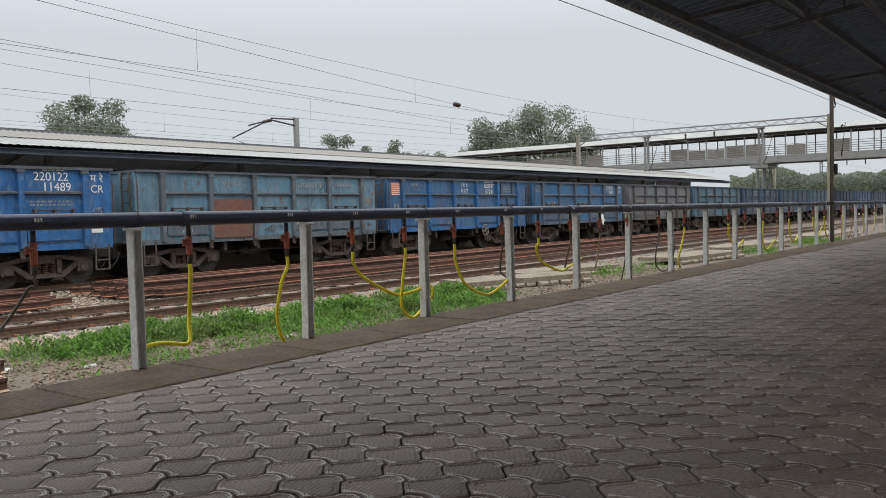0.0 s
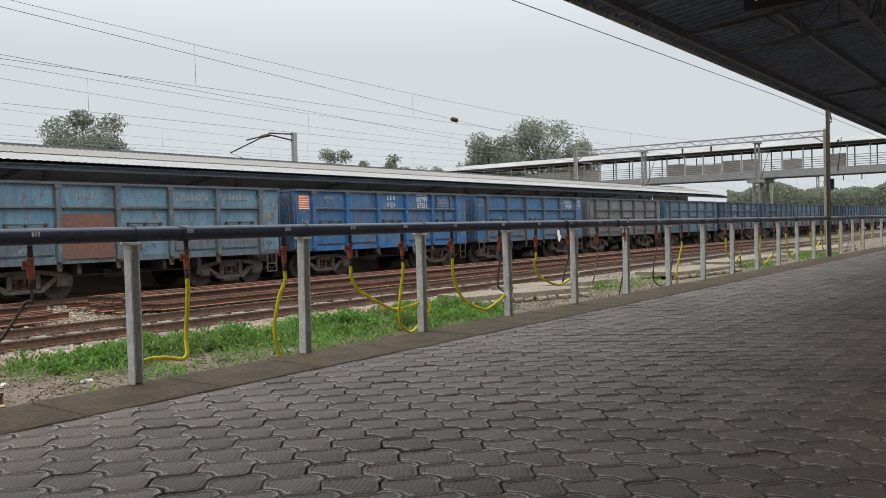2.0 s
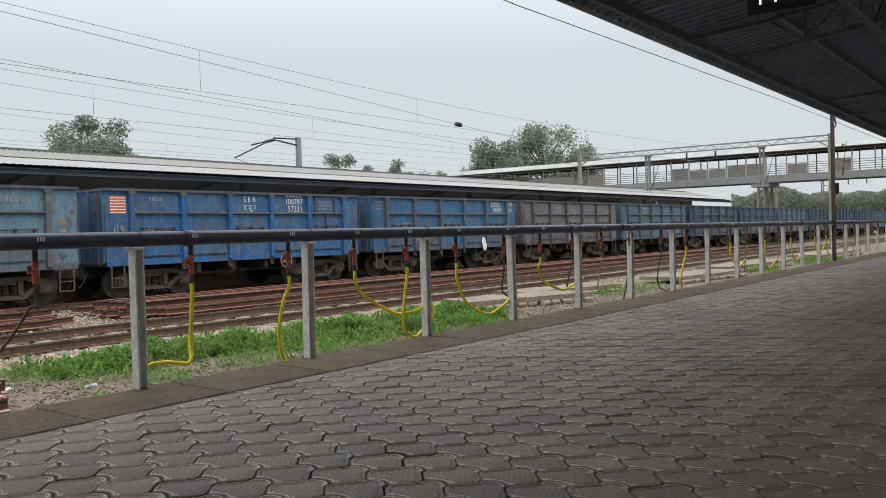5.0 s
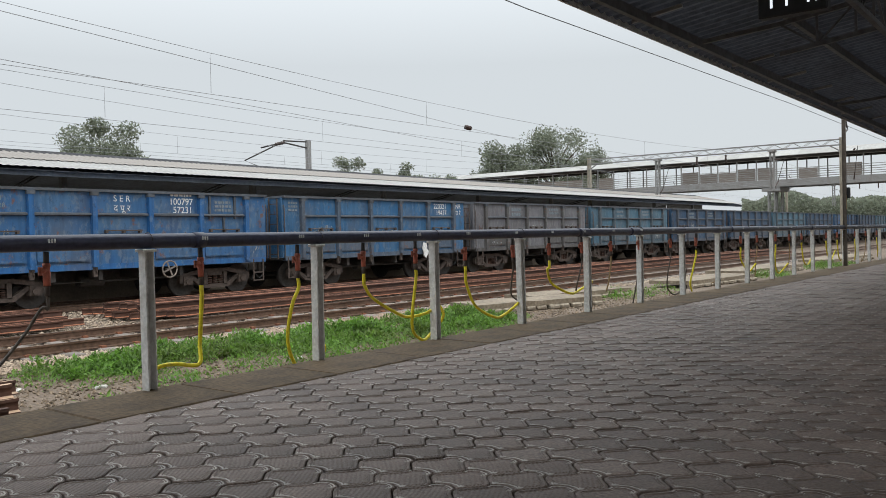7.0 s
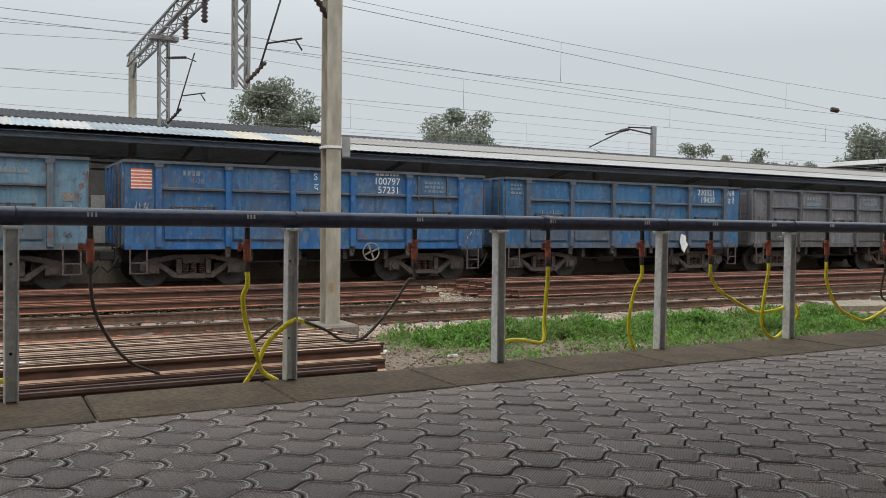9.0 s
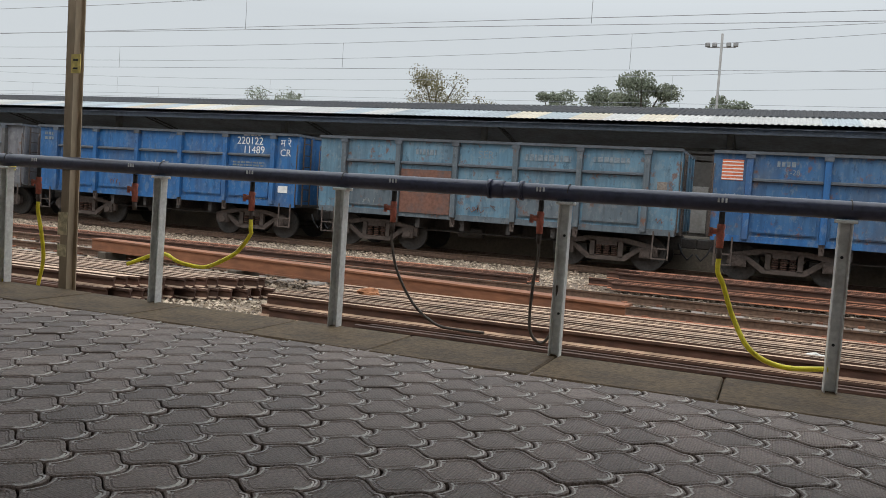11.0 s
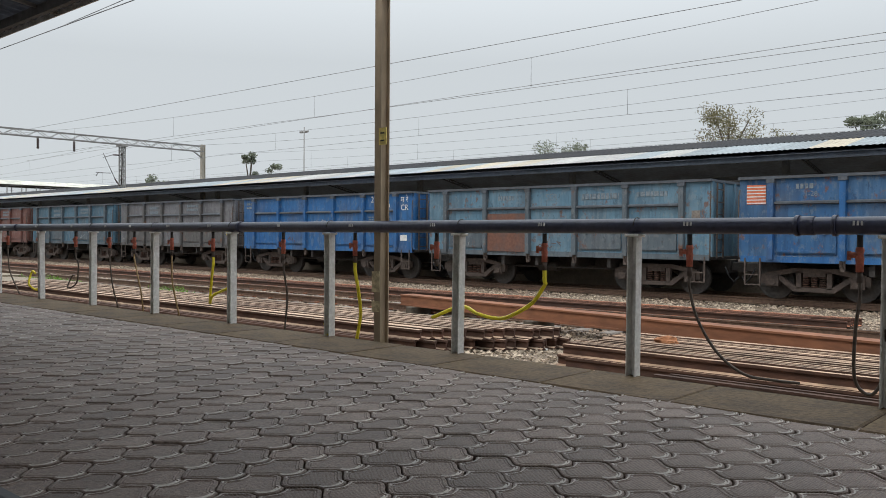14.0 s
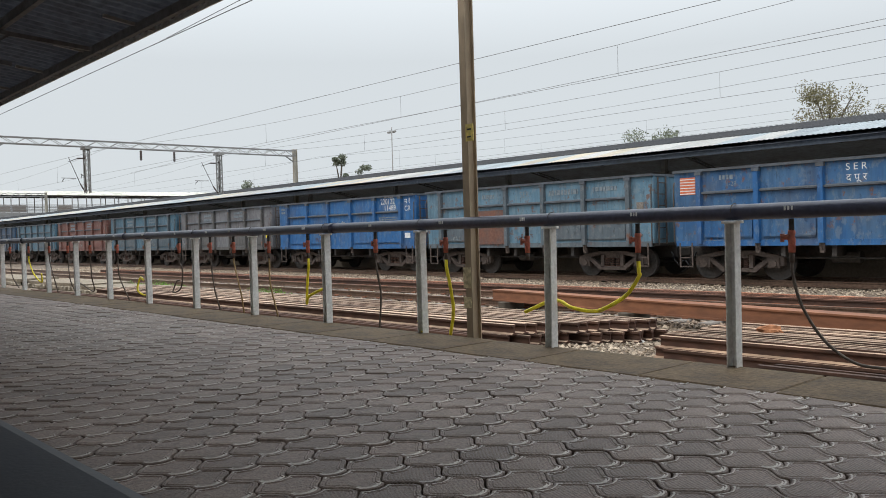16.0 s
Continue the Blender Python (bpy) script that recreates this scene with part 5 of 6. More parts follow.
# ---- added backdrop, coloured dark for the shade under the far canopy ----
BACKDROP_DARK = surface("dark_backdrop_wall", (0.075, 0.07, 0.065), 0.85, grain=6, grain_amt=0.25, stain=(0.08, 0.07, 0.06), stain_scale=0.8, stain_amt=0.6)
for i in range(22):
    x = -136 + i * 11
    b = thing("platform_shed", pose(x, 37.5, 0), "added dark shed-like backdrop with a flat roof", "shed", "sheds on the far platform")
    part("wall", box(fresh(), -5.2, 5.2, -0.1, 0.1, 0.05, 4.5), BACKDROP_DARK, b)
    part("roof", box(fresh(), -5.2, 5.2, -0.9, 2.4, 4.5, 4.62), ROOFDARK, b)
    for s in (-3.0, 0.0, 3.0):
        part("shutter", box(fresh(), s - 0.9, s + 0.9, -0.14, -0.102, 0.2, 2.2), STEELGREY, b)


# ---- portals that carry the overhead wires ----
PORTAL_X = (-104.0, -49.7, 4.63, 59.1, 113.5)
INSULATOR = surface("brown_insulator", (0.06, 0.035, 0.028), 0.3, grain=10, bump=0)


def lattice_box(bm, a, b, w, h, bays, chord=0.07, web=0.035, along="y"):
    """A four-chord lattice beam from a to b."""
    a, b = Vector(a), Vector(b)
    side = Vector((w / 2, 0, 0))
    up = Vector((0, 0, h / 2)) if along == "y" else Vector((0, w / 2, 0))
    for s in (-1, 1):
        for u in (-1, 1):
            bar(bm, a + side * s + up * u, b + side * s + up * u, chord)
    for i in range(bays):
        p, q = a.lerp(b, i / bays), a.lerp(b, (i + 1) / bays)
        f = 1 if i % 2 else -1
        for s in (-1, 1):
            bar(bm, p + side * s + up * f, q + side * s - up * f, web)
            bar(bm, p + up * s - side * f, q + up * s + side * f, web)


def insulator(bm, a, b, r=0.055):
    a, b = Vector(a), Vector(b)
    pts = [a.lerp(b, i / 12) for i in range(13)]
    tube(bm, pts, [r if i % 2 else r * 0.5 for i in range(13)], 8)


def cantilever(p, y, z, toward, reach=1.3):
    """Bracket tubes and insulators that hold the wires out along the track."""
    s = toward
    bm = fresh()
    tube(bm, [(0, y, z + 1.15), (s * 0.55, y - 0.2, z + 1.2), (s * reach, y - 0.5, z + 1.05)], 0.018, 6)
    tube(bm, [(s * 0.3, y - 0.1, z - 0.55), (s * (reach * 0.95), y - 0.5, z + 1.3)], 0.02, 6)
    tube(bm, [(s * reach * 0.55, y - 0.3, z + 0.05), (s * reach * 1.25, y - 0.8, z + 0.12)], 0.02, 6)
    tube(bm, [(s * reach * 1.1, y - 0.7, z + 0.12), (s * reach * 1.25, y - 0.8, z - 0.12)], 0.018, 6)
    part("cantilever", bm, DARKSTEEL, p)
    for a, b in (((s * 0.1, y - 0.03, z + 1.16), (s * 0.6, y - 0.2, z + 1.2)), ((s * 0.08, y - 0.02, z - 0.75), (s * 0.45, y - 0.15, z - 0.3))):
        bm = fresh()
        insulator(bm, a, b)
        part("insulator", bm, INSULATOR, p)


def portal(x):
    p = thing("wire_portal", pose(x, 0, 0), "grey steel lattice portal spanning the tracks and carrying overhead wires", "portal", "portals of the overhead wires")
    near_y = 12.7 if x > 50 else 12.0
    for y in (31.1, near_y):
        bm = prism(fresh(), [(-0.115, y - 0.13), (0.115, y - 0.13), (0.115, y - 0.11), (0.025, y - 0.11), (0.025, y + 0.11), (0.115, y + 0.11), (0.115, y + 0.13), (-0.115, y + 0.13), (-0.115, y + 0.11), (-0.025, y + 0.11), (-0.025, y - 0.11), (-0.115, y - 0.11)], GROUND_Z, 7.05, "z")
        box(bm, -0.12, 0.12, y - 0.115, y - 0.108, GROUND_Z, 7.0)
        part("column", bm, MAST, p)
        part("footing", bevelled(box(fresh(), -0.35, 0.35, y - 0.35, y + 0.35, GROUND_Z - 0.1, GROUND_Z + 0.28), 0.03), CONCRETE, p)
        bm = fresh()
        f = -1 if y > 20 else 1
        bar(bm, (0, y, 6.1), (0, y + f * 0.8, 6.6), 0.07)
        part("knee", bm, STEELGREY, p)
    bm = fresh()
    lattice_box(bm, (0, 31.1, 6.75), (0, near_y, 6.75), 0.36, 0.36, 30, 0.055, 0.025)
    part("beam", bm, STEELGREY, p)
    for y in (25.4, 17.1):
        bm = fresh()
        lattice_box(bm, (0, y, 3.9), (0, y, 6.55), 0.26, 0.26, 9, 0.055, 0.03, along="z")
        box(bm, -0.4, 0.4, y - 0.2, y + 0.2, 6.42, 6.54)
        part("drop_arm", bm, STEELGREY, p)
        cantilever(p, y - 0.1, 4.75, -1 if x < 0 else 1, 1.3 if x < 0 else 0.8)
        if x < 0:
            cantilever(p, y - 0.1, 4.75, 1)
    cantilever(p, 12.0, 5.0, -1)
    for y in (22.4, 20.3):
        bm = fresh()
        insulator(bm, (0, y, 6.5), (0, y, 5.9), 0.09)
        part("insulator", bm, INSULATOR, p)
    return p


for x in PORTAL_X:
    portal(x)

# bracket, sign plate and band on the nearest column
collar = thing("mast_fittings", pose(4.63, 12.0, 0), "steel clamp bands and a number plate fixed to the near mast", "clamp")
for z in (2.28, 5.15):
    part("band", box(fresh(), -0.135, 0.135, -0.145, 0.145, z, z + 0.04), GALV, collar)
part("plate", box(fresh(), 0.12, 0.25, -0.16, -0.14, 2.16, 2.46), STEELGREY, collar)
part("yellow_mark", box(fresh(), -0.05, 0.0, -0.146, -0.1405, 0.1, 0.24), TANHOSE, collar, "worn yellow painted figures")


# ---- overhead wires ----
def wire(name, pts, r=0.0075, label="thin dark overhead wire"):
    tagged(part(name, tube(fresh(), pts, r, 5), WIRE), label, "wire", "overhead wires")


def spans(y, z_contact, z_high, z_low, stagger=0.25, contact=True):
    """One track's carrier wire, sagging between the portals, its contact wire and the droppers between them."""
    line = []
    for a, b in zip(PORTAL_X, PORTAL_X[1:]):
        for i in range(12):
            t = i / 12
            line.append((a + (b - a) * t, y, z_low + (z_high - z_low) * (2 * t - 1) ** 2))
    wire("carrier_wire", line, 0.0075, "sagging carrier wire above the contact wire")
    if contact:
        wire("contact_wire", [(x, y + stagger * (-1) ** i, z_contact) for i, x in enumerate(PORTAL_X)], 0.0075, "taut contact wire over the track")
        for a, b in zip(PORTAL_X, PORTAL_X[1:]):
            for i in range(1, 6):
                t = i / 6
                x = a + (b - a) * t
                wire("dropper_wire", [(x, y, z_contact), (x, y, z_low + (z_high - z_low) * (2 * t - 1) ** 2)], 0.006, "thin vertical dropper wire")


spans(18.3, 5.07, 6.55, 5.78)
spans(23.5, 4.93, 6.2, 5.65)
spans(26.3, 5.0, 6.55, 5.65, contact=False)
spans(33.0, 5.2, 6.6, 5.95)
spans(36.0, 5.4, 6.3, 5.9)
wire("crossing_wire", [(-103, 13.2, 5.05), (-49, 13.1, 5.05), (4.75, 13.9, 5.05), (24.0, 17.4, 4.98), (60, 24.5, 5.2)])
wire("crossing_wire", [(-49, 19.4, 5.1), (4.75, 17.6, 5.1), (60, 27.0, 5.2)])
wire("carrier_wire", [(-70, 7.45, 5.2), (-12, 7.4, 5.22), (12, 7.4, 4.93), (27.3, 7.3, 5.05), (70, 7.4, 5.1)], 0.011)
wire("carrier_wire", [(-17.6, 7.4, 5.21), (-9, 7.9, 5.75), (4.75, 11.95, 6.7)], 0.008)
bm = fresh()
insulator(bm, (23.8, 17.36, 4.985), (24.2, 17.44, 4.985), 0.085)
tagged(part("section_insulator", bm, INSULATOR), "dark insulator in an overhead wire", "insulator")


# ---- single masts ----
TANPLATE = surface("worn_yellow_plate", (0.68, 0.54, 0.16), 0.6, grain=30, stain=(0.4, 0.3, 0.12), stain_scale=12, stain_amt=0.4)


CREAMPATCH = surface("worn_cream_paint", (0.62, 0.53, 0.33), 0.7, grain=30, grain_amt=0.3, stain=(0.2, 0.15, 0.09), stain_scale=14, stain_amt=0.7)


def platform_mast(x, y, material, label, plates=True, k=1.0, cap_z=4.74):
    m = thing("wire_mast", pose(x, y, 0), label, "mast", "masts on the platform's edge")
    part("pole", prism(fresh(), [(a * k, b * k) for a, b in ((-0.058, -0.075), (0.058, -0.075), (0.058, -0.06), (0.012, -0.06), (0.012, 0.06), (0.058, 0.06), (0.058, 0.075), (-0.058, 0.075), (-0.058, 0.06), (-0.012, 0.06), (-0.012, -0.06), (-0.058, -0.06))], -0.03, 6.4, "z"), material, m)
    if plates:
        for z, h in ((0.30, 0.11), (0.50, 0.21)):
            part("painted_mark", box(fresh(), -0.055, 0.055, -0.083, -0.0785, z, z + h), CREAMPATCH, m, "worn cream number patch")
        part("number_plate", box(fresh(), 0.045, 0.15, -0.09, -0.078, 1.98, 2.15), TANPLATE, m, "yellow number plate")
        for i in range(2):
            part("plate_mark", box(fresh(), 0.07, 0.125, -0.094, -0.0905, 2.015 + i * 0.075, 2.03 + i * 0.075), BLACK, m, "dark worn figures")
    part("cap", box(fresh(), -0.10, 0.10, -0.10, 0.10, cap_z, cap_z + 0.07), DARKSTEEL, m)
    return m


platform_mast(-6.41, 5.89, MAST_BROWN, "brown painted steel mast standing at the platform's edge", cap_z=3.52, k=0.80)
mb = platform_mast(26.9, 5.72, MAST_DARK, "dark steel mast at the platform's edge with a bracket arm", plates=False, k=0.68)
part("yellow_mark", box(fresh(), -0.04, 0.04, -0.056, -0.0515, 1.7, 2.1), TANHOSE, mb, "faded yellow band")
sb = part("signal_box", bevelled(box(fresh(), 0.06, 0.22, -0.12, 0.06, 2.02, 2.34), 0.015), BLACK, mb, "small black signal box")
bm = fresh()
tube(bm, [(0, 0, 4.6), (2.4, 0.4, 4.35)], 0.025, 6), tube(bm, [(0, 0, 4.0), (2.4, 0.4, 4.3)], 0.025, 6)
part("bracket", bm, DARKSTEEL, mb)
bm = fresh()
insulator(bm, (0.3, 0.05, 4.57), (0.9, 0.15, 4.51))
insulator(bm, (0.25, 0.04, 4.03), (0.8, 0.13, 4.1))
part("insulator", bm, INSULATOR, mb)
ma = thing("far_mast", pose(35.95, 38.4, 0.2), "grey mast with a bracket arm beyond the far canopy", "mast")
part("pole", box(fresh(), -0.13, 0.13, -0.13, 0.13, GROUND_Z - 0.2, 7.1), STEELGREY, ma)
bm = fresh()
tube(bm, [(0, 0, 6.6), (-1.6, 0.5, 6.9), (-3.0, 0.9, 6.5)], 0.05, 6), tube(bm, [(0, 0, 7.0), (-1.6, 0.5, 7.0)], 0.05, 6)
tube(bm, [(-1.7, 0.5, 6.9), (-4.0, 1.2, 5.7), (-2.6, 0.9, 5.2)], 0.05, 6)
part("bracket", bm, DARKSTEEL, ma)
bm = fresh()
insulator(bm, (-1.5, 0.5, 6.9), (-2.1, 0.65, 6.75), 0.12)
part("insulator", bm, INSULATOR, ma)
for lx, ly, top in ((-3.69, 46.0, 10.45), (-81.1, 65.0, 14.2), (24.0, 42.0, 5.6), (-18.0, 60.0, 6.0)):
    lp = thing("yard_light_pole", pose(lx, ly, 0), "slim pole with floodlights beyond the far platform", "light pole", "light poles")
    part("pole", tube(fresh(), [(0, 0, GROUND_Z), (0, 0, top)], 0.065, 8), STEELGREY, lp)
    if top > 8:
        bm = bar(fresh(), (-0.7, 0, top - 0.7), (0.7, 0, top - 0.7), 0.05)
        part("arm", bm, STEELGREY, lp)
        for s in (-0.7, -0.35, 0.35, 0.7):
            part("floodlight", bevelled(box(fresh(), s - 0.12, s + 0.12, -0.1, 0.1, top - 0.68, top - 0.46), 0.03), STEELGREY, lp)


# ---- footbridges ----
def footbridge(x, y0, y1, deck, roof, label, pale, width=4.0):
    f = thing("footbridge", pose(x, 0, 0), label, "footbridge")
    s = -1 if x > 0 else 1
    for e in (-width / 2, width / 2):
        bm = prism(fresh(), [(e - 0.1, deck), (e + 0.1, deck), (e + 0.1, deck + 0.75), (e - 0.1, deck + 0.75)], y0, y1, "y")
        part("girder", bm, STEELGREY, f)
    part("deck", box(fresh(), -width / 2, width / 2, y0, y1, deck + 0.5, deck + 0.62), CONCRETE, f)
    n = int((y1 - y0) / 2.2)
    eave = roof - 0.75
    for e in (-width / 2, width / 2):
        for i in range(n + 1):
            y = y0 + (y1 - y0) * i / n
            part("upright", box(fresh(), e - 0.06, e + 0.06, y - 0.06, y + 0.06, deck + 0.7, eave), STEELGREY, f)
        bm = fresh()
        for z in (0.95, 1.2, 1.45, 1.7, 1.95):
            box(bm, e - 0.03, e + 0.03, y0, y1, deck + z, deck + z + 0.06)
        part("railing", bm, STEELGREY, f)
        part("eave_beam", box(fresh(), e - 0.08, e + 0.08, y0, y1, eave - 0.25, eave), DARKSTEEL, f)
    for i in range(n):
        if random.random() < 0.42:
            y = y0 + (y1 - y0) * (i + 0.5) / n
            part("infill_panel", box(fresh(), s * width / 2 - 0.02, s * width / 2 + 0.02, y - 1.0, y + 1.0, deck + 0.8, deck + random.choice((1.9, 2.2))), SLEEPER, f)
    for i in range(n):
        a, b = y0 + (y1 - y0) * i / n, y0 + (y1 - y0) * (i + 1) / n
        bm = prism(fresh(), [(-width / 2 - 0.5, eave), (0, roof), (width / 2 + 0.5, eave), (width / 2 + 0.5, eave + 0.05), (0, roof + 0.05), (-width / 2 - 0.5, eave + 0.05)], a + 0.01, b - 0.01, "y")
        part("roof_sheet", bm, pale, f)
    for y in (28.6, 60.0) if x > 0 else (28.0, 50.0):
        for e in (-1.4, 1.4):
            bm = fresh()
            lattice_box(bm, (e, y, GROUND_Z), (e, y, deck), 0.7, 0.7, 10, 0.12, 0.06, along="z")
            part("pier", bm, STEELGREY, f)
    part("pier_head", box(fresh(), -2.0, 2.0, 27.6, 29.6, deck - 0.5, deck), STEELGREY, f)
    return f


BRIDGEROOF = surface("grey_bridge_roof", (0.35, 0.345, 0.325), 0.6, grain=4, grain_amt=0.15, stain=(0.24, 0.21, 0.19), stain_scale=0.6, stain_amt=0.5, spread=0.12)
BRIDGEROOF2 = surface("cream_bridge_roof", (0.60, 0.59, 0.50), 0.6, grain=4, grain_amt=0.1, spread=0.12)
footbridge(100, -8, 84, 5.95, 10.1, "grey covered steel footbridge with railings across the tracks", BRIDGEROOF)
footbridge(-140, 5, 110, 5.1, 9.3, "cream-roofed covered footbridge across the tracks", BRIDGEROOF2)


# ---- trees ----
def tree(x, y, height, spread, material, leaves, seed, clumps=44, low=0.35, leaf=0.24):
    leaves, leaf = int(leaves * 3.8), leaf * 0.55
    rng = np.random.default_rng(seed)
    t = thing("tree", pose(x, y, GROUND_Z), "leafy tree with an uneven crown beyond the station" if material is LEAF else "thin pale-leaved tree beyond the station", "tree", "trees beyond the station")
    bm = fresh()
    tube(bm, [(0, 0, 0), (0.1, 0, height * 0.25), (0.0, 0.1, height * 0.5), (0.1, 0, height * 0.7)], [height * 0.035, height * 0.028, height * 0.02, height * 0.008], 8)
    cents = []
    for i in range(clumps):
        a, u = rng.uniform(0, 6.28), rng.uniform(low, 0.96)
        r = spread * math.sqrt(max(0.02, 1 - ((u - 0.62) / 0.42) ** 2)) * rng.uniform(0.25, 1.0)
        c = Vector((math.cos(a) * r, math.sin(a) * r, height * u))
        cents.append((c, spread * rng.uniform(0.24, 0.46)))
        if i % 2 == 0:
            b = Vector((0, 0, height * min(0.62, u * 0.7)))
            tube(bm, [b, b.lerp(c, 0.5) + Vector((0, 0, 0.2)), c], [height * 0.011, height * 0.007, height * 0.002], 5)
    part("trunk", bm, BARK, t)
    idx = rng.integers(0, clumps, leaves)
    cc = np.array([c for c, _ in cents])[idx]
    rr = np.array([r for _, r in cents])[idx]
    d = rng.normal(0, 1, (leaves, 3))
    d /= np.linalg.norm(d, axis=1, keepdims=True)
    o = cc + d * (rr * (rng.uniform(0.1, 1.0, leaves) ** 0.55 * 0.95))[:, None] * (1, 1, 0.75)
    a = rng.normal(0, 1, (leaves, 3))
    a /= np.linalg.norm(a, axis=1, keepdims=True)
    b = np.cross(a, rng.normal(0, 1, (leaves, 3)))
    b /= np.linalg.norm(b, axis=1, keepdims=True)
    s = rng.uniform(0.6, 1.4, leaves)[:, None] * leaf
    v = np.stack([o - a * s, o + b * s * 0.5, o + a * s, o - b * s * 0.5], 1).reshape(-1, 3)
    me = bpy.data.meshes.new("crown")
    me.from_pydata(v.tolist(), [], np.arange(leaves * 4).reshape(-1, 4).tolist())
    me.materials.append(material)
    share("crown", me, t)


def tree_at(bearing, low, wide, top, dist, material, leaves, seed, **more):
    """A tree at a bearing from the camera's spot, its crown's width and top given in degrees."""
    a = radians(bearing)
    height = 1.15 + dist * math.tan(radians(top)) - GROUND_Z
    tree(dist * math.sin(a), dist * math.cos(a), height, dist * math.tan(radians(wide / 2)) * 1.15, material, leaves, seed, low=low, **more)


tree_at(30.0, 0.45, 5.6, 7.7, 78, LEAF, 4836, 21)
tree_at(46.0, 0.5, 2.8, 5.4, 95, LEAF, 1488, 22, clumps=28)
tree_at(47.6, 0.4, 2.0, 4.7, 100, LEAF, 1116, 41, clumps=20)
tree_at(49.5, 0.45, 2.6, 5.0, 95, LEAF, 1488, 23, clumps=24)
tree_at(52.2, 0.4, 2.6, 4.5, 110, LEAF, 1116, 24, clumps=24)
tree_at(56.6, 0.35, 5.0, 6.2, 140, LEAF, 4836, 25, leaf=0.36)
tree_at(59.9, 0.35, 5.2, 7.0, 142, LEAF, 5208, 26, clumps=60, leaf=0.36)
tree_at(62.2, 0.4, 3.2, 5.7, 146, LEAF, 2418, 38, clumps=32, leaf=0.36)
tree_at(17.0, 0.4, 5.0, 9.6, 66, LEAF, 3534, 27, clumps=40)
tree_at(19.2, 0.4, 3.0, 7.9, 70, LEAF, 1674, 28, clumps=24)
tree_at(-9.2, 0.4, 4.8, 8.8, 70, LEAF, 3200, 29, clumps=36)
tree_at(-12.4, 0.4, 4.4, 8.0, 74, LEAF, 2900, 30, clumps=36)
tree_at(-14.7, 0.4, 3.4, 7.5, 74, LEAF, 1800, 39, clumps=28)
tree_at(-3.8, 0.3, 3.6, 7.5, 72, LEAF, 2046, 31, clumps=28)
tree_at(-23.0, 0.5, 4.6, 8.4, 70, LEAF_PALE, 2139, 32, clumps=44, leaf=0.16)
tree_at(-19.6, 0.55, 2.6, 7.4, 72, LEAF_PALE, 465, 33, clumps=24, leaf=0.15)
tree_at(-33.5, 0.35, 4.2, 6.4, 80, LEAF, 1200, 34, clumps=44, leaf=0.2)
tree_at(-54.9, 0.45, 1.5, 5.6, 100, LEAF, 837, 35, clumps=16)
tree_at(-53.0, 0.45, 1.8, 4.9, 100, LEAF, 558, 36, clumps=16)
tree_at(-60.5, 0.45, 2.4, 4.1, 110, LEAF, 651, 37, clumps=20)


def far_woods(name, bearing0, bearing1, top, dist, leaves, seed):
    rng = np.random.default_rng(seed)
    bear = np.radians(rng.uniform(bearing0, bearing1, leaves))
    dd = dist * rng.uniform(0.96, 1.1, leaves)
    crest = top * (0.72 + 0.28 * np.abs(np.sin(bear * 47) * np.cos(bear * 21 + 1)))
    z = GROUND_Z + rng.uniform(0, 1, leaves) ** 0.8 * (dd * np.tan(np.radians(crest)) + 1.9)
    o = np.stack([dd * np.sin(bear), dd * np.cos(bear), z], 1)
    a, b = rng.normal(0, 1, (leaves, 3)), rng.normal(0, 1, (leaves, 3))
    v = np.stack([o - a * 0.26, o + b * 0.18, o + a * 0.26, o - b * 0.18], 1).reshape(-1, 3)
    me = bpy.data.meshes.new(name)
    me.from_pydata(v.tolist(), [], np.arange(leaves * 4).reshape(-1, 4).tolist())
    me.materials.append(LEAF)
    tagged(new(name, me), "distant green woods along the horizon", "woods", kind="stuff")


far_woods("far_woods", 72, 89, 2.4, 230, 42000, 51)
far_woods("far_woods_north", -80, -63, 1.5, 260, 20000, 52)

# ---- old concrete slabs and rubble beside the platform ----
ROUGH = surface("broken_concrete", (0.34, 0.29, 0.22), 0.95, grain=9, grain_amt=0.4, stain=(0.13, 0.11, 0.09), stain_scale=3, stain_amt=0.8, bump=0.9, bump_scale=12)


SLABTOP = surface("dusty_old_slab", (0.25, 0.205, 0.15), 0.9, grain=14, grain_amt=0.4, stain=(0.15, 0.12, 0.085), stain_scale=1.8, stain_amt=0.8, bump=0.8, bump_scale=10)


def slab(x, y, w, d, h, turn, label="weathered concrete slab lying on the ground"):
    d *= 0.65
    s = thing("concrete_slab", pose(x, y, GROUND_Z, 0, 0, turn), label, "slab", "concrete slabs")
    bm = box(fresh(), -w / 2, w / 2, -d / 2, d / 2, h - 0.12, h)
    bmesh.ops.subdivide_edges(bm, edges=bm.edges[:], cuts=5, use_grid_fill=True)
    for v in bm.verts:
        v.co += Vector((noise.noise(v.co * 2.1), noise.noise(v.co * 2.3 + Vector((5, 0, 0))), 0.3 * noise.noise(v.co * 1.7))) * 0.05
    part("top", bm, SLABTOP, s)
    n = int(w / 0.32)
    for i in range(n):
        bm = bevelled(box(fresh(), -0.14, 0.14, -0.12, 0.12, 0, h - 0.12), 0.03)
        for v in bm.verts:
            v.co += Vector((noise.noise(v.co * 9 + Vector((i, 0, 0))), noise.noise(v.co * 9 + Vector((0, i, 0))), 0)) * 0.05
        part("stone", bm, ROUGH, s, at=pose(-w / 2 + (i + 0.5) * w / n, -d / 2 + 0.05 + random.uniform(-0.07, 0.05), 0, 0, 0, random.uniform(-8, 8)))


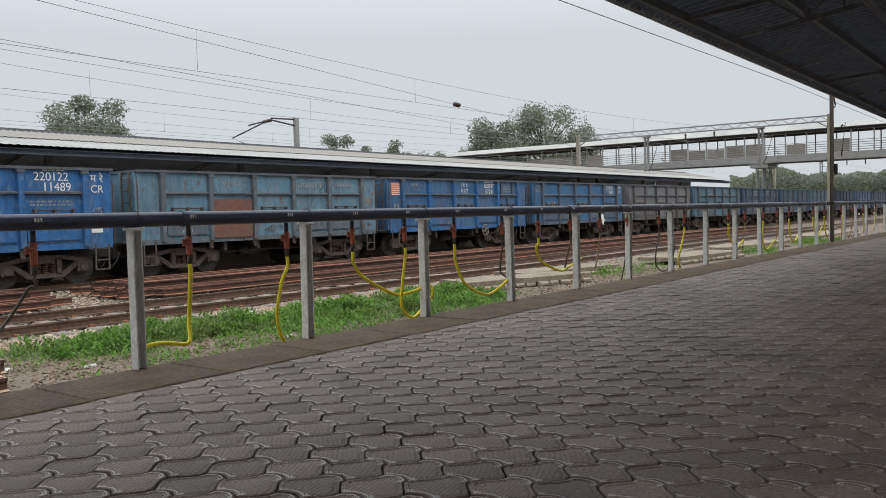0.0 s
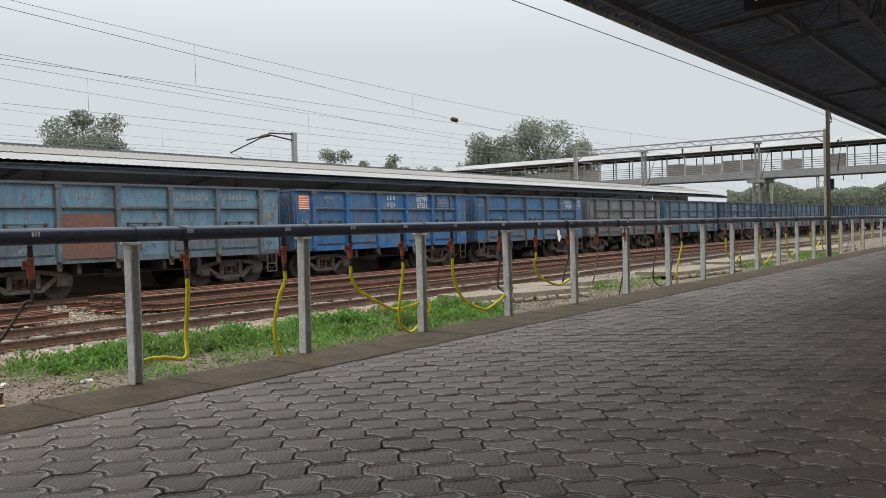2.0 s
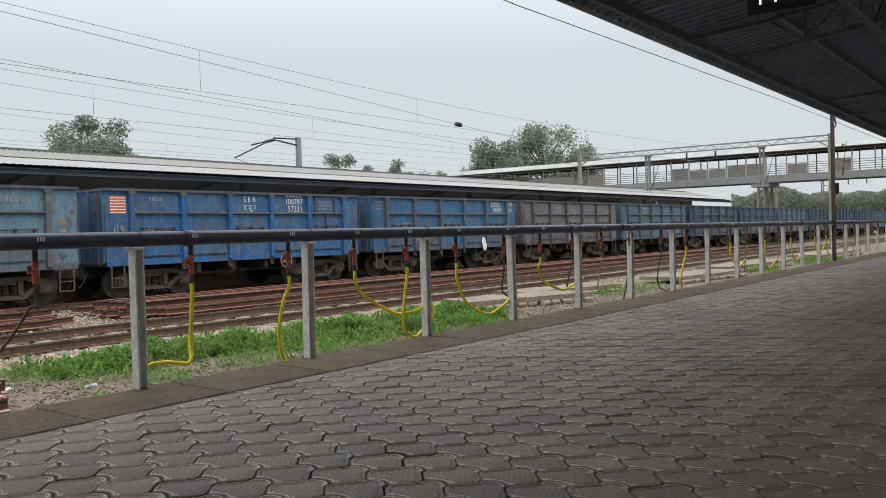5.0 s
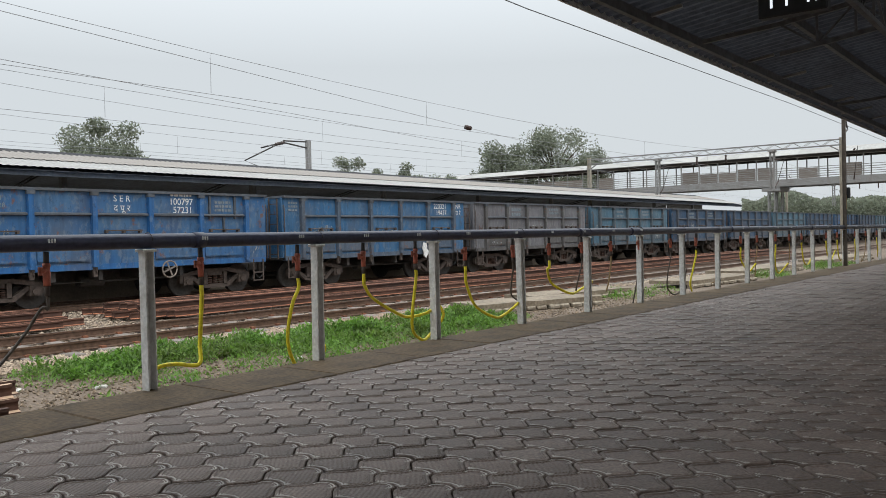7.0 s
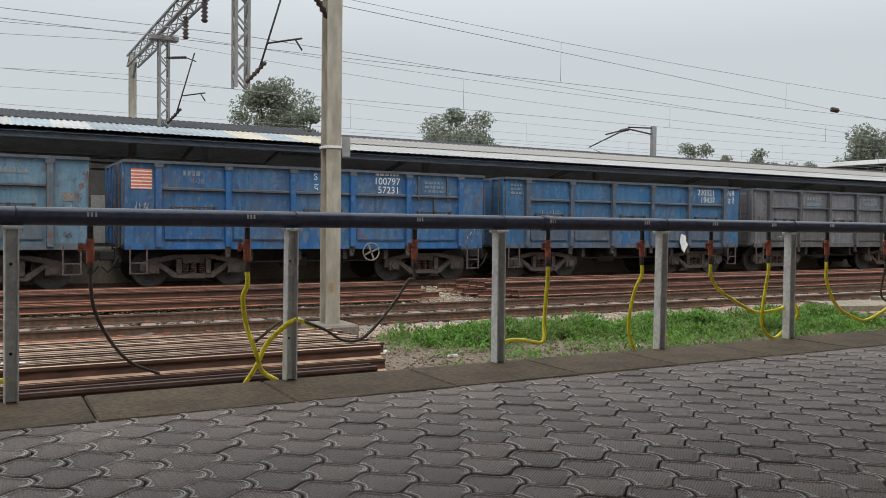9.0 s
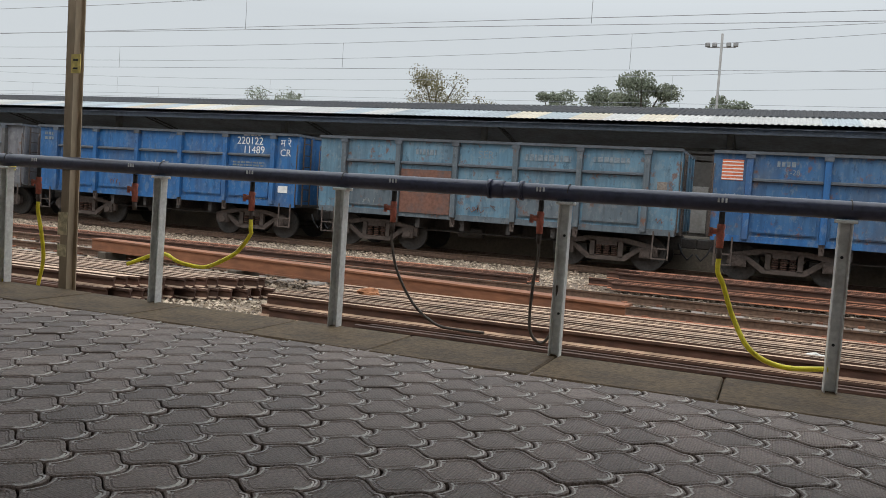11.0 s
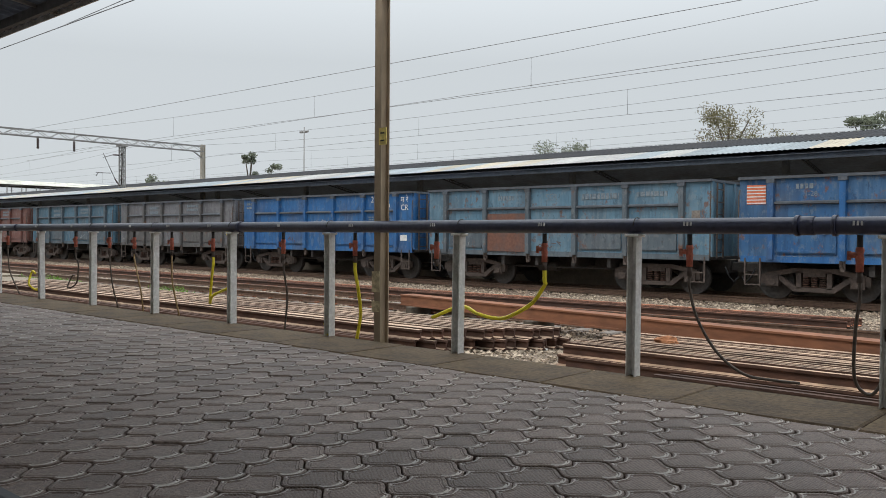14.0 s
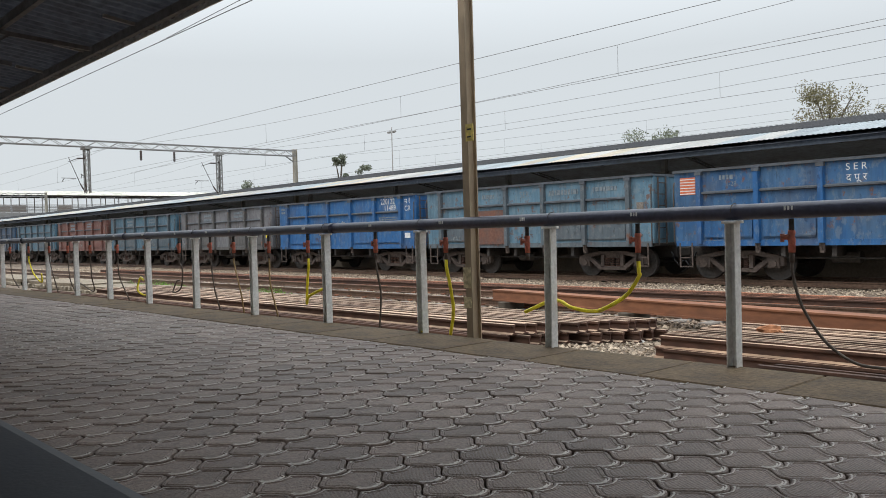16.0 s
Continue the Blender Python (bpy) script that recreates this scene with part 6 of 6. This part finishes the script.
slab(17.4, 10.9, 3.8, 1.7, 0.24, -20)
slab(20.6, 11.5, 4.0, 1.6, 0.22, -14)
slab(28.0, 10.4, 5.0, 2.2, 0.24, -6)
slab(35.0, 10.8, 7.0, 2.2, 0.28, -3)
slab(48.0, 10.6, 9.0, 2.6, 0.28, 0)
slab(-27.0, 10.6, 5.0, 2.2, 0.28, 4)
slab(-33.5, 11.0, 6.0, 2.6, 0.28, 2)
slab(-42.0, 11.0, 7.0, 2.6, 0.28, 0)
scatter_stones("rubble", 1500, (-9.4, -5.9, 8.6, 11.9), (0.015, 0.05), STONE, "pale rubble and lime lumps among the rails", 8)
CLAY = surface("orange_clay", (0.30, 0.125, 0.055), 0.9, grain=12, grain_amt=0.5, bump=0.9)
LITTER = surface("white_litter", (0.62, 0.60, 0.56), 0.7, grain=20, bump=0.3)


def lump(name, x, y, z, sx, sy, sz, material, label, category, seed):
    bm = fresh()
    bmesh.ops.create_icosphere(bm, subdivisions=3, radius=1.0)
    for v in bm.verts:
        n = noise.noise(v.co * 1.8 + Vector((seed, 0, 0))) + 0.5 * noise.noise(v.co * 4.5 + Vector((0, seed, 0)))
        v.co = Vector((v.co.x * sx, v.co.y * sy, max(-0.05, v.co.z) * sz)) * (1 + 0.45 * n)
    tagged(part(name, bm, material, at=pose(x, y, z)), label, category)


lump("clay_mound", -5.5, 10.3, GROUND_Z + 0.32, 0.2, 0.13, 0.10, CLAY, "small orange clay mound on the stacked rails", "heap", 3)
for i, (lx, ly, sz) in enumerate(((5.6, 9.9, 0.09), (4.9, 10.6, 0.08), (8.6, 9.5, 0.1), (-7.6, 10.5, 0.10), (-7.2, 10.9, 0.09), (-2.2, 13.0, 0.1), (-2.9, 12.2, 0.14), (0.3, 13.2, 0.12), (1.8, 12.9, 0.1), (0.2, 9.6, 0.13), (10.4, 12.6, 0.12))):
    lump("litter", lx, ly, GROUND_Z + (0.30 if -6.4 < lx < 4.3 and ly < 11.4 else 0.0), sz, sz * 0.6, sz * 0.45, LITTER, "crumpled white litter on the ground", "litter", i + 10)
bm = prism(fresh(), [(-0.45, 0), (0.45, 0), (0.42, 0.09), (-0.4, 0.07)], -0.1, 0.1, "y")
tagged(part("timber_block", bm, BARK, at=pose(1.75, 12.6, GROUND_Z + 0.03, 0, -8, 12)), "dark wooden block lying beside the rails", "block")

# ---- what moves ----
def motions():
    for k, w in TRAIN:
        x0 = 12.51 + (k - 1) * PITCH + GAP + (PITCH - GAP) / 2
        walk(w, [(t, pose(x0 - 2.34 * t + d, TRACK_C, RAIL_Z)) for t, d in ((0, 0.06), (4, 0.03), (8.5, -0.10), (12.5, 0.0), (16, 0.0))])


motions()
